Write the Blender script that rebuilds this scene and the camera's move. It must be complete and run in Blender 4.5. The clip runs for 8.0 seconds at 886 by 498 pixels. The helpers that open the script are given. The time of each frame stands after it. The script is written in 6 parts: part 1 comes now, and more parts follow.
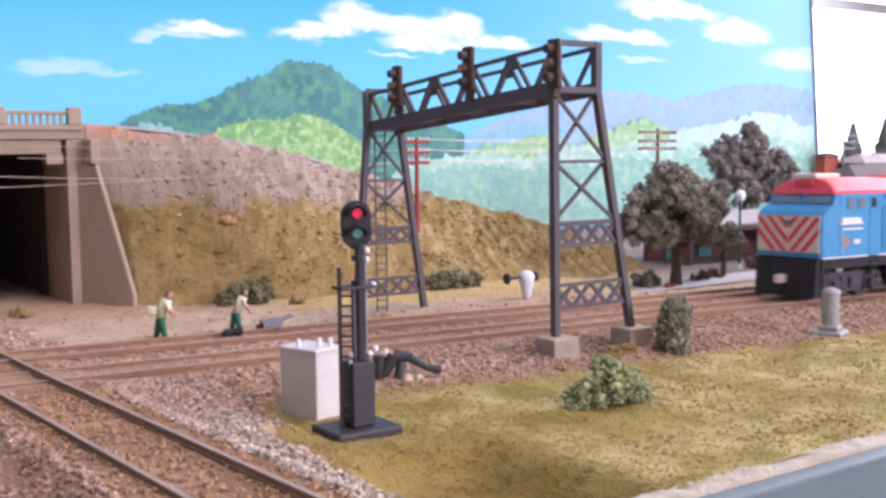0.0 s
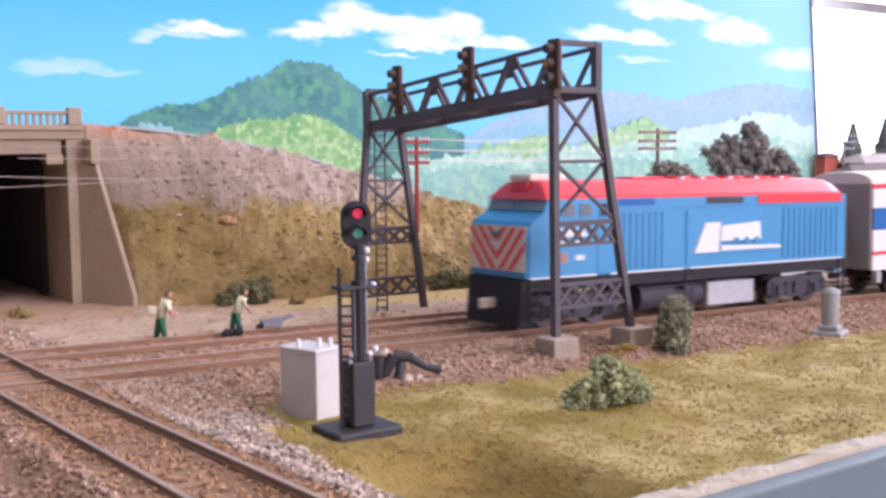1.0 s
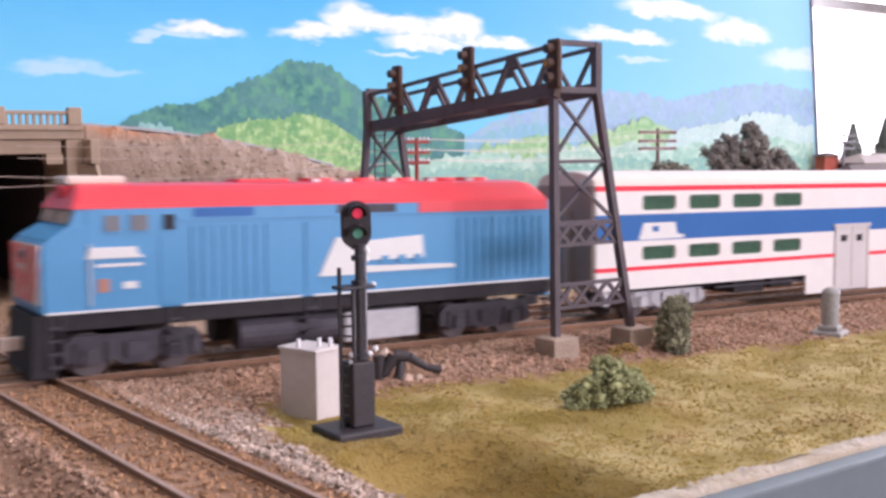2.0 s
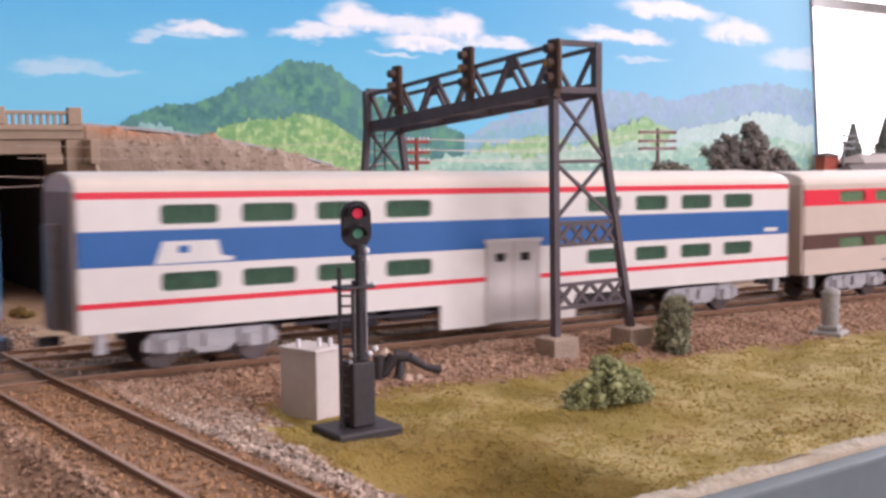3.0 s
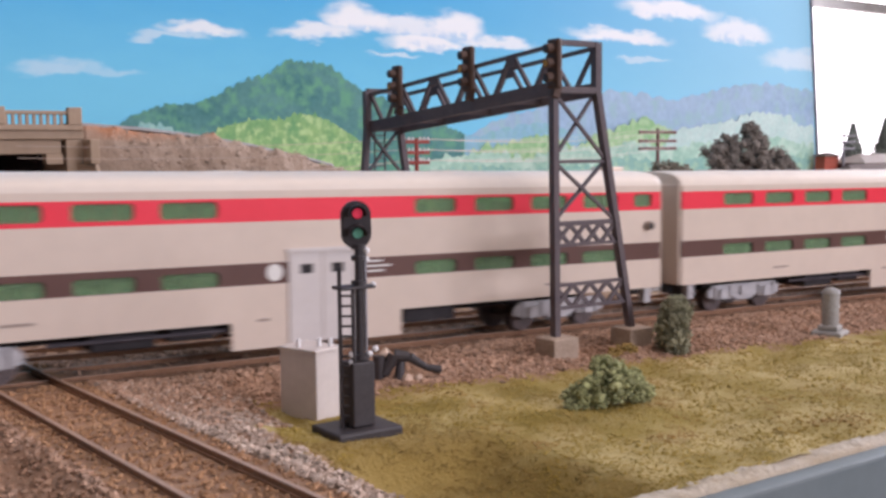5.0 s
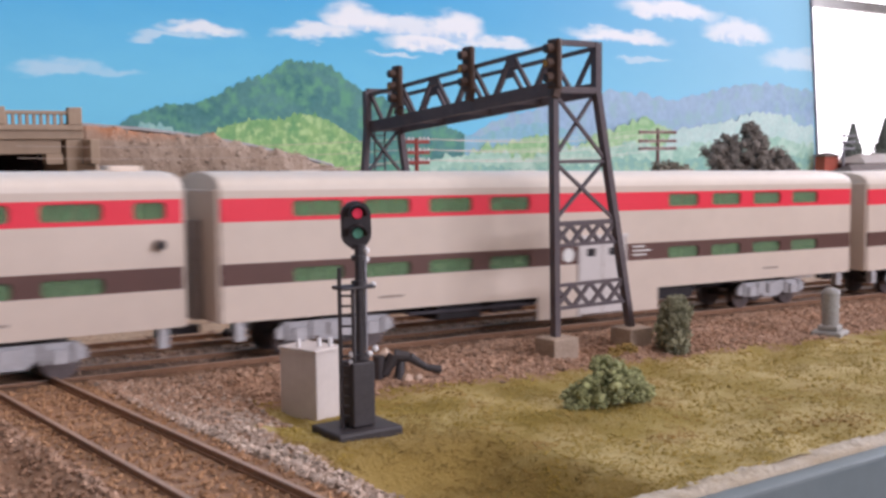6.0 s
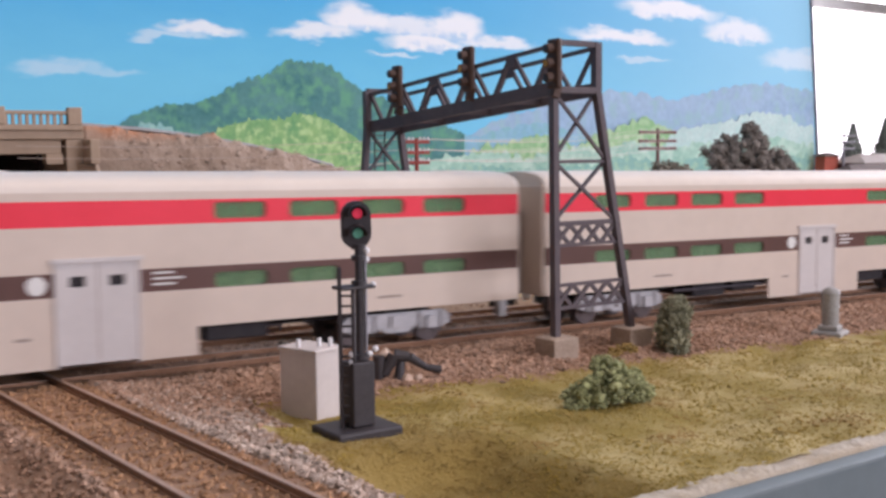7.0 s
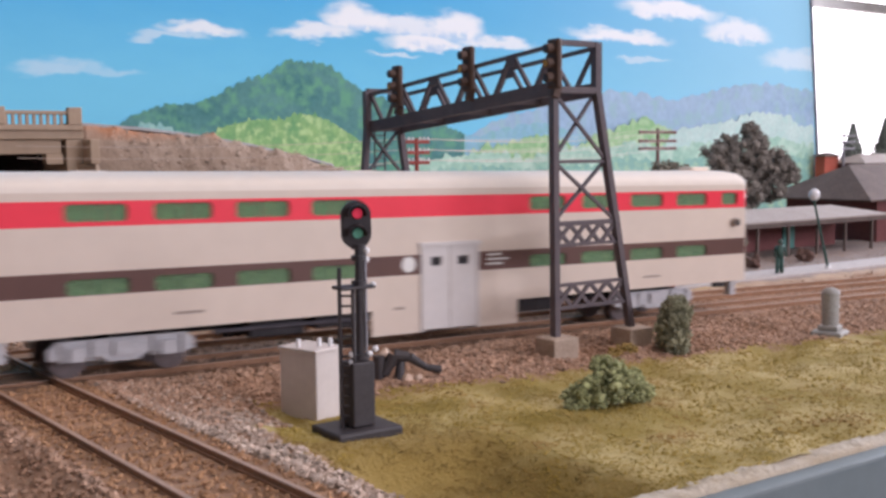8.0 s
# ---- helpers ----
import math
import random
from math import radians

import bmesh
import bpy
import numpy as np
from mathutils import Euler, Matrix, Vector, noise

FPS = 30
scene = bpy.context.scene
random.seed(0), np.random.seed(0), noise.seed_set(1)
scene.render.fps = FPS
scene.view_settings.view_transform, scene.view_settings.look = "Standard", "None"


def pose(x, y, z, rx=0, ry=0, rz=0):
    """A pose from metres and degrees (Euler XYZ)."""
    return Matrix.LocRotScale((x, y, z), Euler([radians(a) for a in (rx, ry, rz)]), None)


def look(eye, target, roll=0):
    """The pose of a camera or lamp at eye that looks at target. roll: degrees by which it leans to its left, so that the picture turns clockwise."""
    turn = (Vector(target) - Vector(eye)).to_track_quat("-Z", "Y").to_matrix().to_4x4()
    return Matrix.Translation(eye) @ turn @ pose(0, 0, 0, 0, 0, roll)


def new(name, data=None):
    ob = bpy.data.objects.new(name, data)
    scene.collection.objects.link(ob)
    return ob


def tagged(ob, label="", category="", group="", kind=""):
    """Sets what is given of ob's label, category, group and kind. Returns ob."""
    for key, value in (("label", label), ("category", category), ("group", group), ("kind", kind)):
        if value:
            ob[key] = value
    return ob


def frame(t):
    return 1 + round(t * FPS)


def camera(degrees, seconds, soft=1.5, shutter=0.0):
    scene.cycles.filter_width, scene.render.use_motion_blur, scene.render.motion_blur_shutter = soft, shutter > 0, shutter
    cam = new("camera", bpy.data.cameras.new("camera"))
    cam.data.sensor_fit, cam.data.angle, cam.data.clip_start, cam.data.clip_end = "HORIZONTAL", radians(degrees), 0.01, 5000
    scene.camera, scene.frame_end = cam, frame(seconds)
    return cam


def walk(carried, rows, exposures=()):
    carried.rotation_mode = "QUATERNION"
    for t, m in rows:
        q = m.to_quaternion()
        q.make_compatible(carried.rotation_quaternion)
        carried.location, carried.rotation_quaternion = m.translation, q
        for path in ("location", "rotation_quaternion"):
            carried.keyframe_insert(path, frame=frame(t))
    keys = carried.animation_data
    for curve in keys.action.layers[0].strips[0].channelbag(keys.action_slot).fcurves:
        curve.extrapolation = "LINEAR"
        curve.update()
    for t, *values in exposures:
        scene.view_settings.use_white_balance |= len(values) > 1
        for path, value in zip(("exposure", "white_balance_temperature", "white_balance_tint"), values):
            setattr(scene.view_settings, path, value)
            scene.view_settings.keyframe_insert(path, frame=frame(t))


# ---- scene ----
cam = camera(45.854, 8.0, soft=3.0, shutter=0.4)
EYE = (0.0, -0.29693, 0.05882)
YAW, PITCH, ROLL = radians(34.425), radians(5.175), 0.586
AIM = (EYE[0] + math.sin(YAW) * math.cos(PITCH), EYE[1] + math.cos(YAW) * math.cos(PITCH), EYE[2] - math.sin(PITCH))
EXPOSURES = [(0.0, 0.46, 6000, 29), (1.0, 0.46, 6000, 29), (1.5, 0.42, 6100, 30), (3.0, 0.04, 6650, 29), (4.0, -0.06, 6600, 27), (6.0, -0.12, 6350, 24), (8.0, -0.12, 6350, 24)]
walk(cam, [(0.0, look(EYE, AIM, -ROLL)), (8.0, look(EYE, AIM, -ROLL))], EXPOSURES)

# ---- world and lights ----
world = bpy.data.worlds.new("world")
scene.world = world
world.use_nodes = True
wn = world.node_tree
sky = wn.nodes.new("ShaderNodeTexSky")
sky.sky_type, sky.sun_disc = "NISHITA", False
sky.sun_elevation, sky.sun_rotation = radians(40), radians(120)
wn.links.new(sky.outputs[0], wn.nodes["Background"].inputs[0])
wn.nodes["Background"].inputs[1].default_value = 0.12


def area_lamp(name, eye, target, w, h, watts, colour):
    lamp = bpy.data.lights.new(name, "AREA")
    lamp.shape, lamp.size, lamp.size_y, lamp.energy, lamp.color = "RECTANGLE", w, h, watts, colour
    ob = new(name, lamp)
    ob.matrix_world = look(eye, target)
    return ob


# daylight of the east window, an added south fill, and the room's ceiling light
area_lamp("window_light_east", (3.25, 0.45, 0.75), (0.3, -0.05, 0.0), 1.2, 1.1, 118, (0.86, 0.93, 1.0))
# unseen fill added to brighten the train's side and the backdrop board
area_lamp("window_light_south", (1.2, -2.2, 0.7), (0.45, 0.3, 0.08), 1.4, 0.6, 42, (0.95, 0.97, 1.0))
area_lamp("ceiling_light_panel", (0.35, -0.35, 1.36), (0.35, -0.05, 0.0), 1.2, 0.6, 11, (1.0, 0.9, 0.8))

# ---- materials ----


def mat(name, c1, c2=None, rough=0.8, metal=0.0, scale=300.0, bump=0.0, bscale=None, spots=None, spot_scale=900.0, spot_at=0.62, island=0.0, objrand=0.0, spec=0.3, stretch=None, fine_mix=0.3, spot_soft=0.05):
    """A painted or natural surface: two colours mixed by coarse and fine noise, optional specks, relief and random tone."""
    m = bpy.data.materials.new(name)
    m.use_nodes = True
    nt = m.node_tree
    n, l = nt.nodes, nt.links
    b = n["Principled BSDF"]
    b.inputs["Roughness"].default_value, b.inputs["Metallic"].default_value = rough, metal
    b.inputs["Specular IOR Level"].default_value = spec
    c2 = c2 or tuple(v * 0.82 for v in c1)
    tc = n.new("ShaderNodeTexCoord")
    vec = tc.outputs["Object"]
    if stretch:
        mp = n.new("ShaderNodeMapping")
        mp.inputs["Scale"].default_value = stretch
        l.new(vec, mp.inputs[0])
        vec = mp.outputs[0]

    def noise_node(s, detail=4.0):
        t = n.new("ShaderNodeTexNoise")
        t.inputs["Scale"].default_value, t.inputs["Detail"].default_value = s, detail
        l.new(vec, t.inputs["Vector"])
        return t.outputs["Fac"]

    def ramp(fac, a, z):
        r = n.new("ShaderNodeMapRange")
        r.inputs[1].default_value, r.inputs[2].default_value = a, z
        l.new(fac, r.inputs[0])
        return r.outputs[0]

    def mix(fac, a, z, kind="MIX"):
        x = n.new("ShaderNodeMix")
        x.data_type, x.blend_type = "RGBA", kind
        for v, s in ((fac, x.inputs[0]), (a, x.inputs[6]), (z, x.inputs[7])):
            if isinstance(v, bpy.types.NodeSocket):
                l.new(v, s)
            elif isinstance(v, (int, float)):
                s.default_value = v
            else:
                s.default_value = (*v, 1)
        return x.outputs[2]

    col = mix(ramp(noise_node(scale), 0.32, 0.68), c1, c2)
    fine = ramp(noise_node(scale * 7, 3.0), 0.3, 0.7)
    col = mix(fine_mix, col, mix(fine, tuple(v * 0.6 for v in c1), tuple(min(1, v * 1.3) for v in c2)))
    if spots:
        col = mix(ramp(noise_node(spot_scale, 2.0), spot_at, spot_at + spot_soft), col, spots)
    if island or objrand:
        if objrand:
            rnd = n.new("ShaderNodeObjectInfo").outputs["Random"]
        else:
            rnd = n.new("ShaderNodeNewGeometry").outputs["Random Per Island"]
        amt = island or objrand
        v = n.new("ShaderNodeMapRange")
        v.inputs[3].default_value, v.inputs[4].default_value = 1 - amt, 1 + amt
        l.new(rnd, v.inputs[0])
        hsv = n.new("ShaderNodeHueSaturation")
        l.new(col, hsv.inputs["Color"])
        l.new(v.outputs[0], hsv.inputs["Value"])
        col = hsv.outputs[0]
    l.new(col, b.inputs["Base Color"])
    if bump:
        bp = n.new("ShaderNodeBump")
        bp.inputs["Strength"].default_value, bp.inputs["Distance"].default_value = bump, 0.0006
        l.new(noise_node(bscale or scale * 5, 6.0), bp.inputs["Height"])
        l.new(bp.outputs[0], b.inputs["Normal"])
    return m


def glow(name, colour, strength):
    m = bpy.data.materials.new(name)
    m.use_nodes = True
    b = m.node_tree.nodes["Principled BSDF"]
    b.inputs["Base Color"].default_value = (*colour, 1)
    b.inputs["Emission Color"].default_value = (*colour, 1)
    b.inputs["Emission Strength"].default_value = strength
    return m


def glass(name, colour, rough=0.08):
    m = bpy.data.materials.new(name)
    m.use_nodes = True
    b = m.node_tree.nodes["Principled BSDF"]
    b.inputs["Base Color"].default_value = (*colour, 1)
    b.inputs["Roughness"].default_value = rough
    b.inputs["Transmission Weight"].default_value = 0.75
    b.inputs["IOR"].default_value = 1.3
    return m


M_STONE = mat("ballast_stone", (0.29, 0.165, 0.1), (0.42, 0.28, 0.2), 0.9, scale=60, island=0.35)
M_DIAPH = mat("grey_rubber", (0.3, 0.26, 0.24), (0.36, 0.31, 0.29), 0.8, scale=200)
M_FOOTBUSH = mat("dark_olive_bush", (0.13, 0.12, 0.06), (0.24, 0.22, 0.12), 0.95, scale=90, island=0.4)
M_RUST_STONE = mat("rusty_ballast_stone", (0.32, 0.17, 0.085), (0.42, 0.245, 0.135), 0.9, scale=60, island=0.3)
M_PALE_STONE = mat("pale_ballast_stone", (0.48, 0.39, 0.32), (0.36, 0.26, 0.2), 0.9, scale=60, island=0.4)
M_CRUMB = mat("turf_crumb", (0.27, 0.185, 0.03), (0.45, 0.335, 0.1), 0.95, scale=30, island=0.1, spots=(0.33, 0.2, 0.06), spot_scale=60, spot_at=0.56, spot_soft=0.14, fine_mix=0.12)
M_BROWNCRUMB = mat("brown_turf_crumb", (0.2, 0.125, 0.03), (0.31, 0.21, 0.06), 0.95, scale=40, island=0.15, spots=(0.38, 0.26, 0.05), spot_scale=50, spot_at=0.58, spot_soft=0.1, fine_mix=0.15)
M_CLOD = mat("earth_clod", (0.27, 0.18, 0.06), (0.39, 0.28, 0.12), 0.95, scale=40, island=0.18)
M_RAIL = mat("rusty_rail", (0.24, 0.125, 0.072), (0.33, 0.18, 0.108), 0.85, 0.0, scale=200, bump=0.2)
M_RAILTOP = mat("worn_rail_head", (0.46, 0.31, 0.23), (0.36, 0.235, 0.17), 0.5, 0.15, scale=200)
M_TIE = mat("weathered_tie", (0.3, 0.165, 0.09), (0.39, 0.235, 0.14), 0.9, scale=300, bump=0.4, objrand=0.25)
M_CONC = mat("tan_concrete", (0.37, 0.27, 0.19), (0.41, 0.31, 0.225), 0.9, scale=40, bump=0.2, bscale=1500, fine_mix=0.12)
M_GREYCONC = mat("grey_concrete", (0.33, 0.25, 0.19), (0.41, 0.325, 0.255), 0.9, scale=150, bump=0.4, bscale=1500)
M_MILE = mat("grey_post_paint", (0.3, 0.29, 0.27), (0.36, 0.35, 0.33), 0.8, scale=150, bump=0.3)
M_STEEL = mat("dark_steel", (0.085, 0.068, 0.078), (0.12, 0.095, 0.1), 0.6, 0.1, scale=200, bump=0.1, spec=0.4)
M_BRONZE = mat("signal_brown", (0.06, 0.035, 0.025), (0.09, 0.05, 0.035), 0.6, scale=250)
M_YELLOW = mat("amber_lens", (0.45, 0.24, 0.03), (0.4, 0.2, 0.03), 0.3, scale=300)
M_BLACK = mat("black_plastic", (0.026, 0.02, 0.022), (0.04, 0.033, 0.035), 0.55, scale=200, spec=0.5)
M_GREYPL = mat("grey_plastic", (0.58, 0.515, 0.475), (0.64, 0.575, 0.535), 0.5, scale=80, fine_mix=0.08)
M_WHITE = mat("white_fitting", (0.75, 0.74, 0.74), (0.68, 0.66, 0.66), 0.5, scale=300)
M_FASCIA = mat("blue_grey_fascia", (0.135, 0.165, 0.17), (0.15, 0.18, 0.185), 0.6, scale=40, fine_mix=0.08)
M_PLASTER = mat("rough_plaster", (0.5, 0.44, 0.36), (0.38, 0.31, 0.22), 0.95, scale=150, bump=1.0, bscale=900)
M_WALL = mat("room_paint", (0.36, 0.34, 0.32), (0.4, 0.38, 0.36), 0.9, scale=4)
M_WHITE_OUT = glow("daylight_outside", (1.0, 0.985, 0.975), 3.5)
M_ROAD = mat("grey_road", (0.26, 0.245, 0.24), (0.31, 0.295, 0.285), 0.9, scale=80, bump=0.4)
M_PAVE = mat("pale_paving", (0.42, 0.37, 0.35), (0.48, 0.43, 0.4), 0.9, scale=60, bump=0.3)
M_BARK = mat("bark", (0.09, 0.065, 0.05), (0.14, 0.1, 0.075), 0.95, scale=200, bump=0.8)
M_LEAF = mat("dull_green_foliage", (0.185, 0.165, 0.13), (0.28, 0.255, 0.2), 0.95, scale=60, island=0.22)
M_DARKLEAF = mat("dark_foliage", (0.17, 0.15, 0.13), (0.265, 0.235, 0.205), 0.95, scale=60, island=0.22)
M_BUSH = mat("grey_green_bush", (0.23, 0.24, 0.1), (0.42, 0.44, 0.24), 0.95, scale=120, island=0.4)
M_GREYBUSH = mat("clipped_grey_bush", (0.18, 0.175, 0.11), (0.31, 0.3, 0.2), 0.95, scale=110, island=0.25)
M_DRYBUSH = mat("dry_brown_bush", (0.16, 0.09, 0.075), (0.24, 0.15, 0.12), 0.95, scale=120, island=0.3)
M_STRAW = mat("straw_bush", (0.3, 0.2, 0.06), (0.36, 0.25, 0.09), 0.95, scale=120, island=0.4)
M_POLERED = mat("red_brown_pole", (0.26, 0.045, 0.035), (0.32, 0.07, 0.055), 0.7, scale=200)
M_POLEBROWN = mat("brown_pole", (0.17, 0.08, 0.075), (0.22, 0.11, 0.1), 0.8, scale=200)
M_WIRE = mat("pale_wire", (0.55, 0.45, 0.38), (0.5, 0.4, 0.33), 0.5, scale=200)
M_ROOF = mat("brown_roof", (0.12, 0.09, 0.08), (0.16, 0.12, 0.105), 0.9, scale=80, bump=0.5)
M_CANOPY = mat("grey_canopy_roof", (0.33, 0.28, 0.25), (0.38, 0.33, 0.3), 0.9, scale=80, bump=0.3)
M_BRICKRED = mat("dark_red_wall", (0.14, 0.05, 0.05), (0.18, 0.07, 0.065), 0.9, scale=200, bump=0.3)
M_REDBLOCK = mat("red_wall", (0.4, 0.09, 0.06), (0.46, 0.12, 0.08), 0.9, scale=100)
M_GREENPOST = mat("dark_green_metal", (0.03, 0.075, 0.06), (0.045, 0.09, 0.075), 0.5, scale=200)
M_TEAL = mat("teal_trim", (0.08, 0.22, 0.2), (0.1, 0.25, 0.22), 0.7, scale=200)
M_CONIFER = mat("dark_conifer", (0.14, 0.16, 0.14), (0.2, 0.22, 0.19), 0.95, scale=100, island=0.4)
# dark tone that stands for the shade inside the underpass
M_UNDERPASS_SHADE = mat("underpass_shade", (0.045, 0.032, 0.036), (0.06, 0.043, 0.046), 0.9, scale=60, bump=0.2)
M_SKIN = mat("doll_skin", (0.5, 0.24, 0.17), rough=0.6, scale=300)
M_SHIRT = mat("doll_cream", (0.6, 0.53, 0.33), (0.66, 0.58, 0.4), 0.7, scale=300)
M_GREENP = mat("doll_green", (0.02, 0.11, 0.055), (0.03, 0.13, 0.07), 0.7, scale=300)
M_GREYMET = mat("grey_metal", (0.2, 0.19, 0.21), (0.26, 0.25, 0.27), 0.5, 0.3, scale=300)


def masked_ground():
    """Layout ground: sandy dirt, brown ballast along the rails, dry turf in front, by noisy borders in the plan."""
    m = mat("layout_ground", (0.4, 0.27, 0.18), (0.48, 0.335, 0.22), 0.95, scale=40, bump=0.8, bscale=900, spots=(0.33, 0.2, 0.13), spot_scale=110, spot_at=0.63)
    n, l = m.node_tree.nodes, m.node_tree.links
    b = n["Principled BSDF"]
    dirt = b.inputs["Base Color"].links[0].from_socket
    tc = n.new("ShaderNodeTexCoord")
    sep = n.new("ShaderNodeSeparateXYZ")
    l.new(tc.outputs["Object"], sep.inputs[0])

    def nz(s):
        t = n.new("ShaderNodeTexNoise")
        t.inputs["Scale"].default_value, t.inputs["Detail"].default_value = s, 5
        l.new(tc.outputs["Object"], t.inputs["Vector"])
        return t.outputs["Fac"]

    def ma(op, a, c):
        k = n.new("ShaderNodeMath")
        k.operation = op
        for v, s in ((a, k.inputs[0]), (c, k.inputs[1])):
            if isinstance(v, float):
                s.default_value = v
            else:
                l.new(v, s)
        return k.outputs[0]

    def step(v, a, z):
        r = n.new("ShaderNodeMapRange")
        r.interpolation_type = "SMOOTHSTEP"
        r.inputs[1].default_value, r.inputs[2].default_value = a, z
        l.new(v, r.inputs[0])
        return r.outputs[0]

    def mix(f, a, c):
        x = n.new("ShaderNodeMix")
        x.data_type = "RGBA"
        l.new(f, x.inputs[0])
        for v, s in ((a, x.inputs[6]), (c, x.inputs[7])):
            if isinstance(v, tuple):
                s.default_value = (*v, 1)
            else:
                l.new(v, s)
        return x.outputs[2]

    x, y = sep.outputs[0], sep.outputs[1]
    wob = ma("MULTIPLY", ma("SUBTRACT", nz(90.0), 0.5), 0.03)
    yy = ma("ADD", y, wob)
    bal = mix(nz(700.0), (0.26, 0.14, 0.085), (0.4, 0.255, 0.165))
    near = step(ma("ADD", yy, ma("MULTIPLY", ma("SUBTRACT", x, 0.2), 0.045)), 0.058, 0.049)
    col = mix(near, dirt, bal)
    edge = ma("ADD", yy, ma("MULTIPLY", ma("SUBTRACT", x, 0.15), 0.12))
    # soil between ballast and turf is barely covered
    turf_f = ma("MULTIPLY", step(edge, -0.048, -0.056), step(ma("ADD", x, wob), 0.097, 0.105))
    turf = mix(step(nz(45.0), 0.35, 0.65), (0.26, 0.19, 0.04), (0.44, 0.34, 0.14))
    hollow = ma("MULTIPLY", step(ma("ADD", x, wob), 0.158, 0.142), step(yy, -0.078, -0.096))
    turf = mix(hollow, turf, mix(nz(60.0), (0.19, 0.125, 0.03), (0.31, 0.215, 0.06)))
    col = mix(turf_f, col, turf)
    # ochre turf strip at the foot of the embankment
    foot = step(ma("ADD", yy, ma("MULTIPLY", x, 0.16)), 0.108, 0.125)
    col = mix(ma("MULTIPLY", ma("MULTIPLY", foot, step(x, 0.16, 0.22)), step(x, 0.43, 0.39)), col, (0.46, 0.31, 0.115))
    col = mix(ma("MULTIPLY", step(x, 0.4, 0.45), step(yy, 0.05, 0.06)), col, mix(nz(60.0), (0.2, 0.15, 0.13), (0.28, 0.22, 0.19)))
    l.new(col, b.inputs["Base Color"])
    return m


def embankment_material():
    m = mat("embankment_earth", (0.25, 0.165, 0.05), (0.37, 0.26, 0.12), 0.95, scale=38, bump=1.0, bscale=600, spots=(0.2, 0.135, 0.045), spot_scale=90, spot_at=0.5, spot_soft=0.2)
    n, l = m.node_tree.nodes, m.node_tree.links
    b = n["Principled BSDF"]
    low = b.inputs["Base Color"].links[0].from_socket
    tc = n.new("ShaderNodeTexCoord")
    sep = n.new("ShaderNodeSeparateXYZ")
    l.new(tc.outputs["Object"], sep.inputs[0])
    t = n.new("ShaderNodeTexNoise")
    t.inputs["Scale"].default_value, t.inputs["Detail"].default_value = 70, 6
    l.new(tc.outputs["Object"], t.inputs["Vector"])
    k = n.new("ShaderNodeMath")
    k.operation = "MULTIPLY_ADD"
    k.inputs[1].default_value = 0.022
    l.new(t.outputs["Fac"], k.inputs[0])
    l.new(sep.outputs[2], k.inputs[2])
    r = n.new("ShaderNodeMapRange")
    r.inputs[1].default_value, r.inputs[2].default_value = 0.0455, 0.0505
    l.new(k.outputs[0], r.inputs[0])
    up = n.new("ShaderNodeMix")
    up.data_type = "RGBA"
    up.inputs[6].default_value, up.inputs[7].default_value = (0.39, 0.3, 0.235, 1), (0.27, 0.195, 0.145, 1)
    t2 = n.new("ShaderNodeTexNoise")
    t2.inputs["Scale"].default_value, t2.inputs["Detail"].default_value = 160, 6
    l.new(tc.outputs["Object"], t2.inputs["Vector"])
    l.new(t2.outputs["Fac"], up.inputs[0])
    x = n.new("ShaderNodeMix")
    x.data_type = "RGBA"
    l.new(r.outputs[0], x.inputs[0])
    l.new(low, x.inputs[6])
    l.new(up.outputs[2], x.inputs[7])
    r2 = n.new("ShaderNodeMapRange")
    r2.inputs[1].default_value, r2.inputs[2].default_value = 0.076, 0.084
    l.new(k.outputs[0], r2.inputs[0])
    x2 = n.new("ShaderNodeMix")
    x2.data_type = "RGBA"
    x2.inputs[7].default_value = (0.42, 0.2, 0.11, 1)
    l.new(r2.outputs[0], x2.inputs[0])
    l.new(x.outputs[2], x2.inputs[6])
    l.new(x2.outputs[2], b.inputs["Base Color"])
    return m


# painted clouds on the board: centre x, z, half width, half height, strength
CLOUDS = [(0.2873, 0.1468, 0.0295, 0.0067, 0.9), (0.3772, 0.1514, 0.0298, 0.0084, 0.9), (0.4168, 0.1615, 0.0294, 0.013, 1.0), (0.4585, 0.1587, 0.0322, 0.0098, 0.9),
          (0.5055, 0.1614, 0.0273, 0.0147, 1.0), (0.4773, 0.148, 0.0341, 0.0077, 1.0), (0.5464, 0.152, 0.0373, 0.0061, 0.9), (0.6943, 0.1651, 0.0532, 0.0083, 1.0),
          (0.7612, 0.1922, 0.0573, 0.0117, 1.0), (0.8552, 0.1771, 0.0446, 0.0135, 0.9), (0.9506, 0.1516, 0.0455, 0.0155, 0.6), (0.1834, 0.1187, 0.0222, 0.0074, 0.4),
          (0.2145, 0.1165, 0.0264, 0.0038, 0.3), (0.3778, 0.1776, 0.0288, 0.0029, 0.8), (0.7238, 0.1451, 0.0298, 0.0042, 0.5), (0.4475, 0.1377, 0.0212, 0.0026, 0.6), (0.2624, 0.1419, 0.0244, 0.0035, 0.5)]


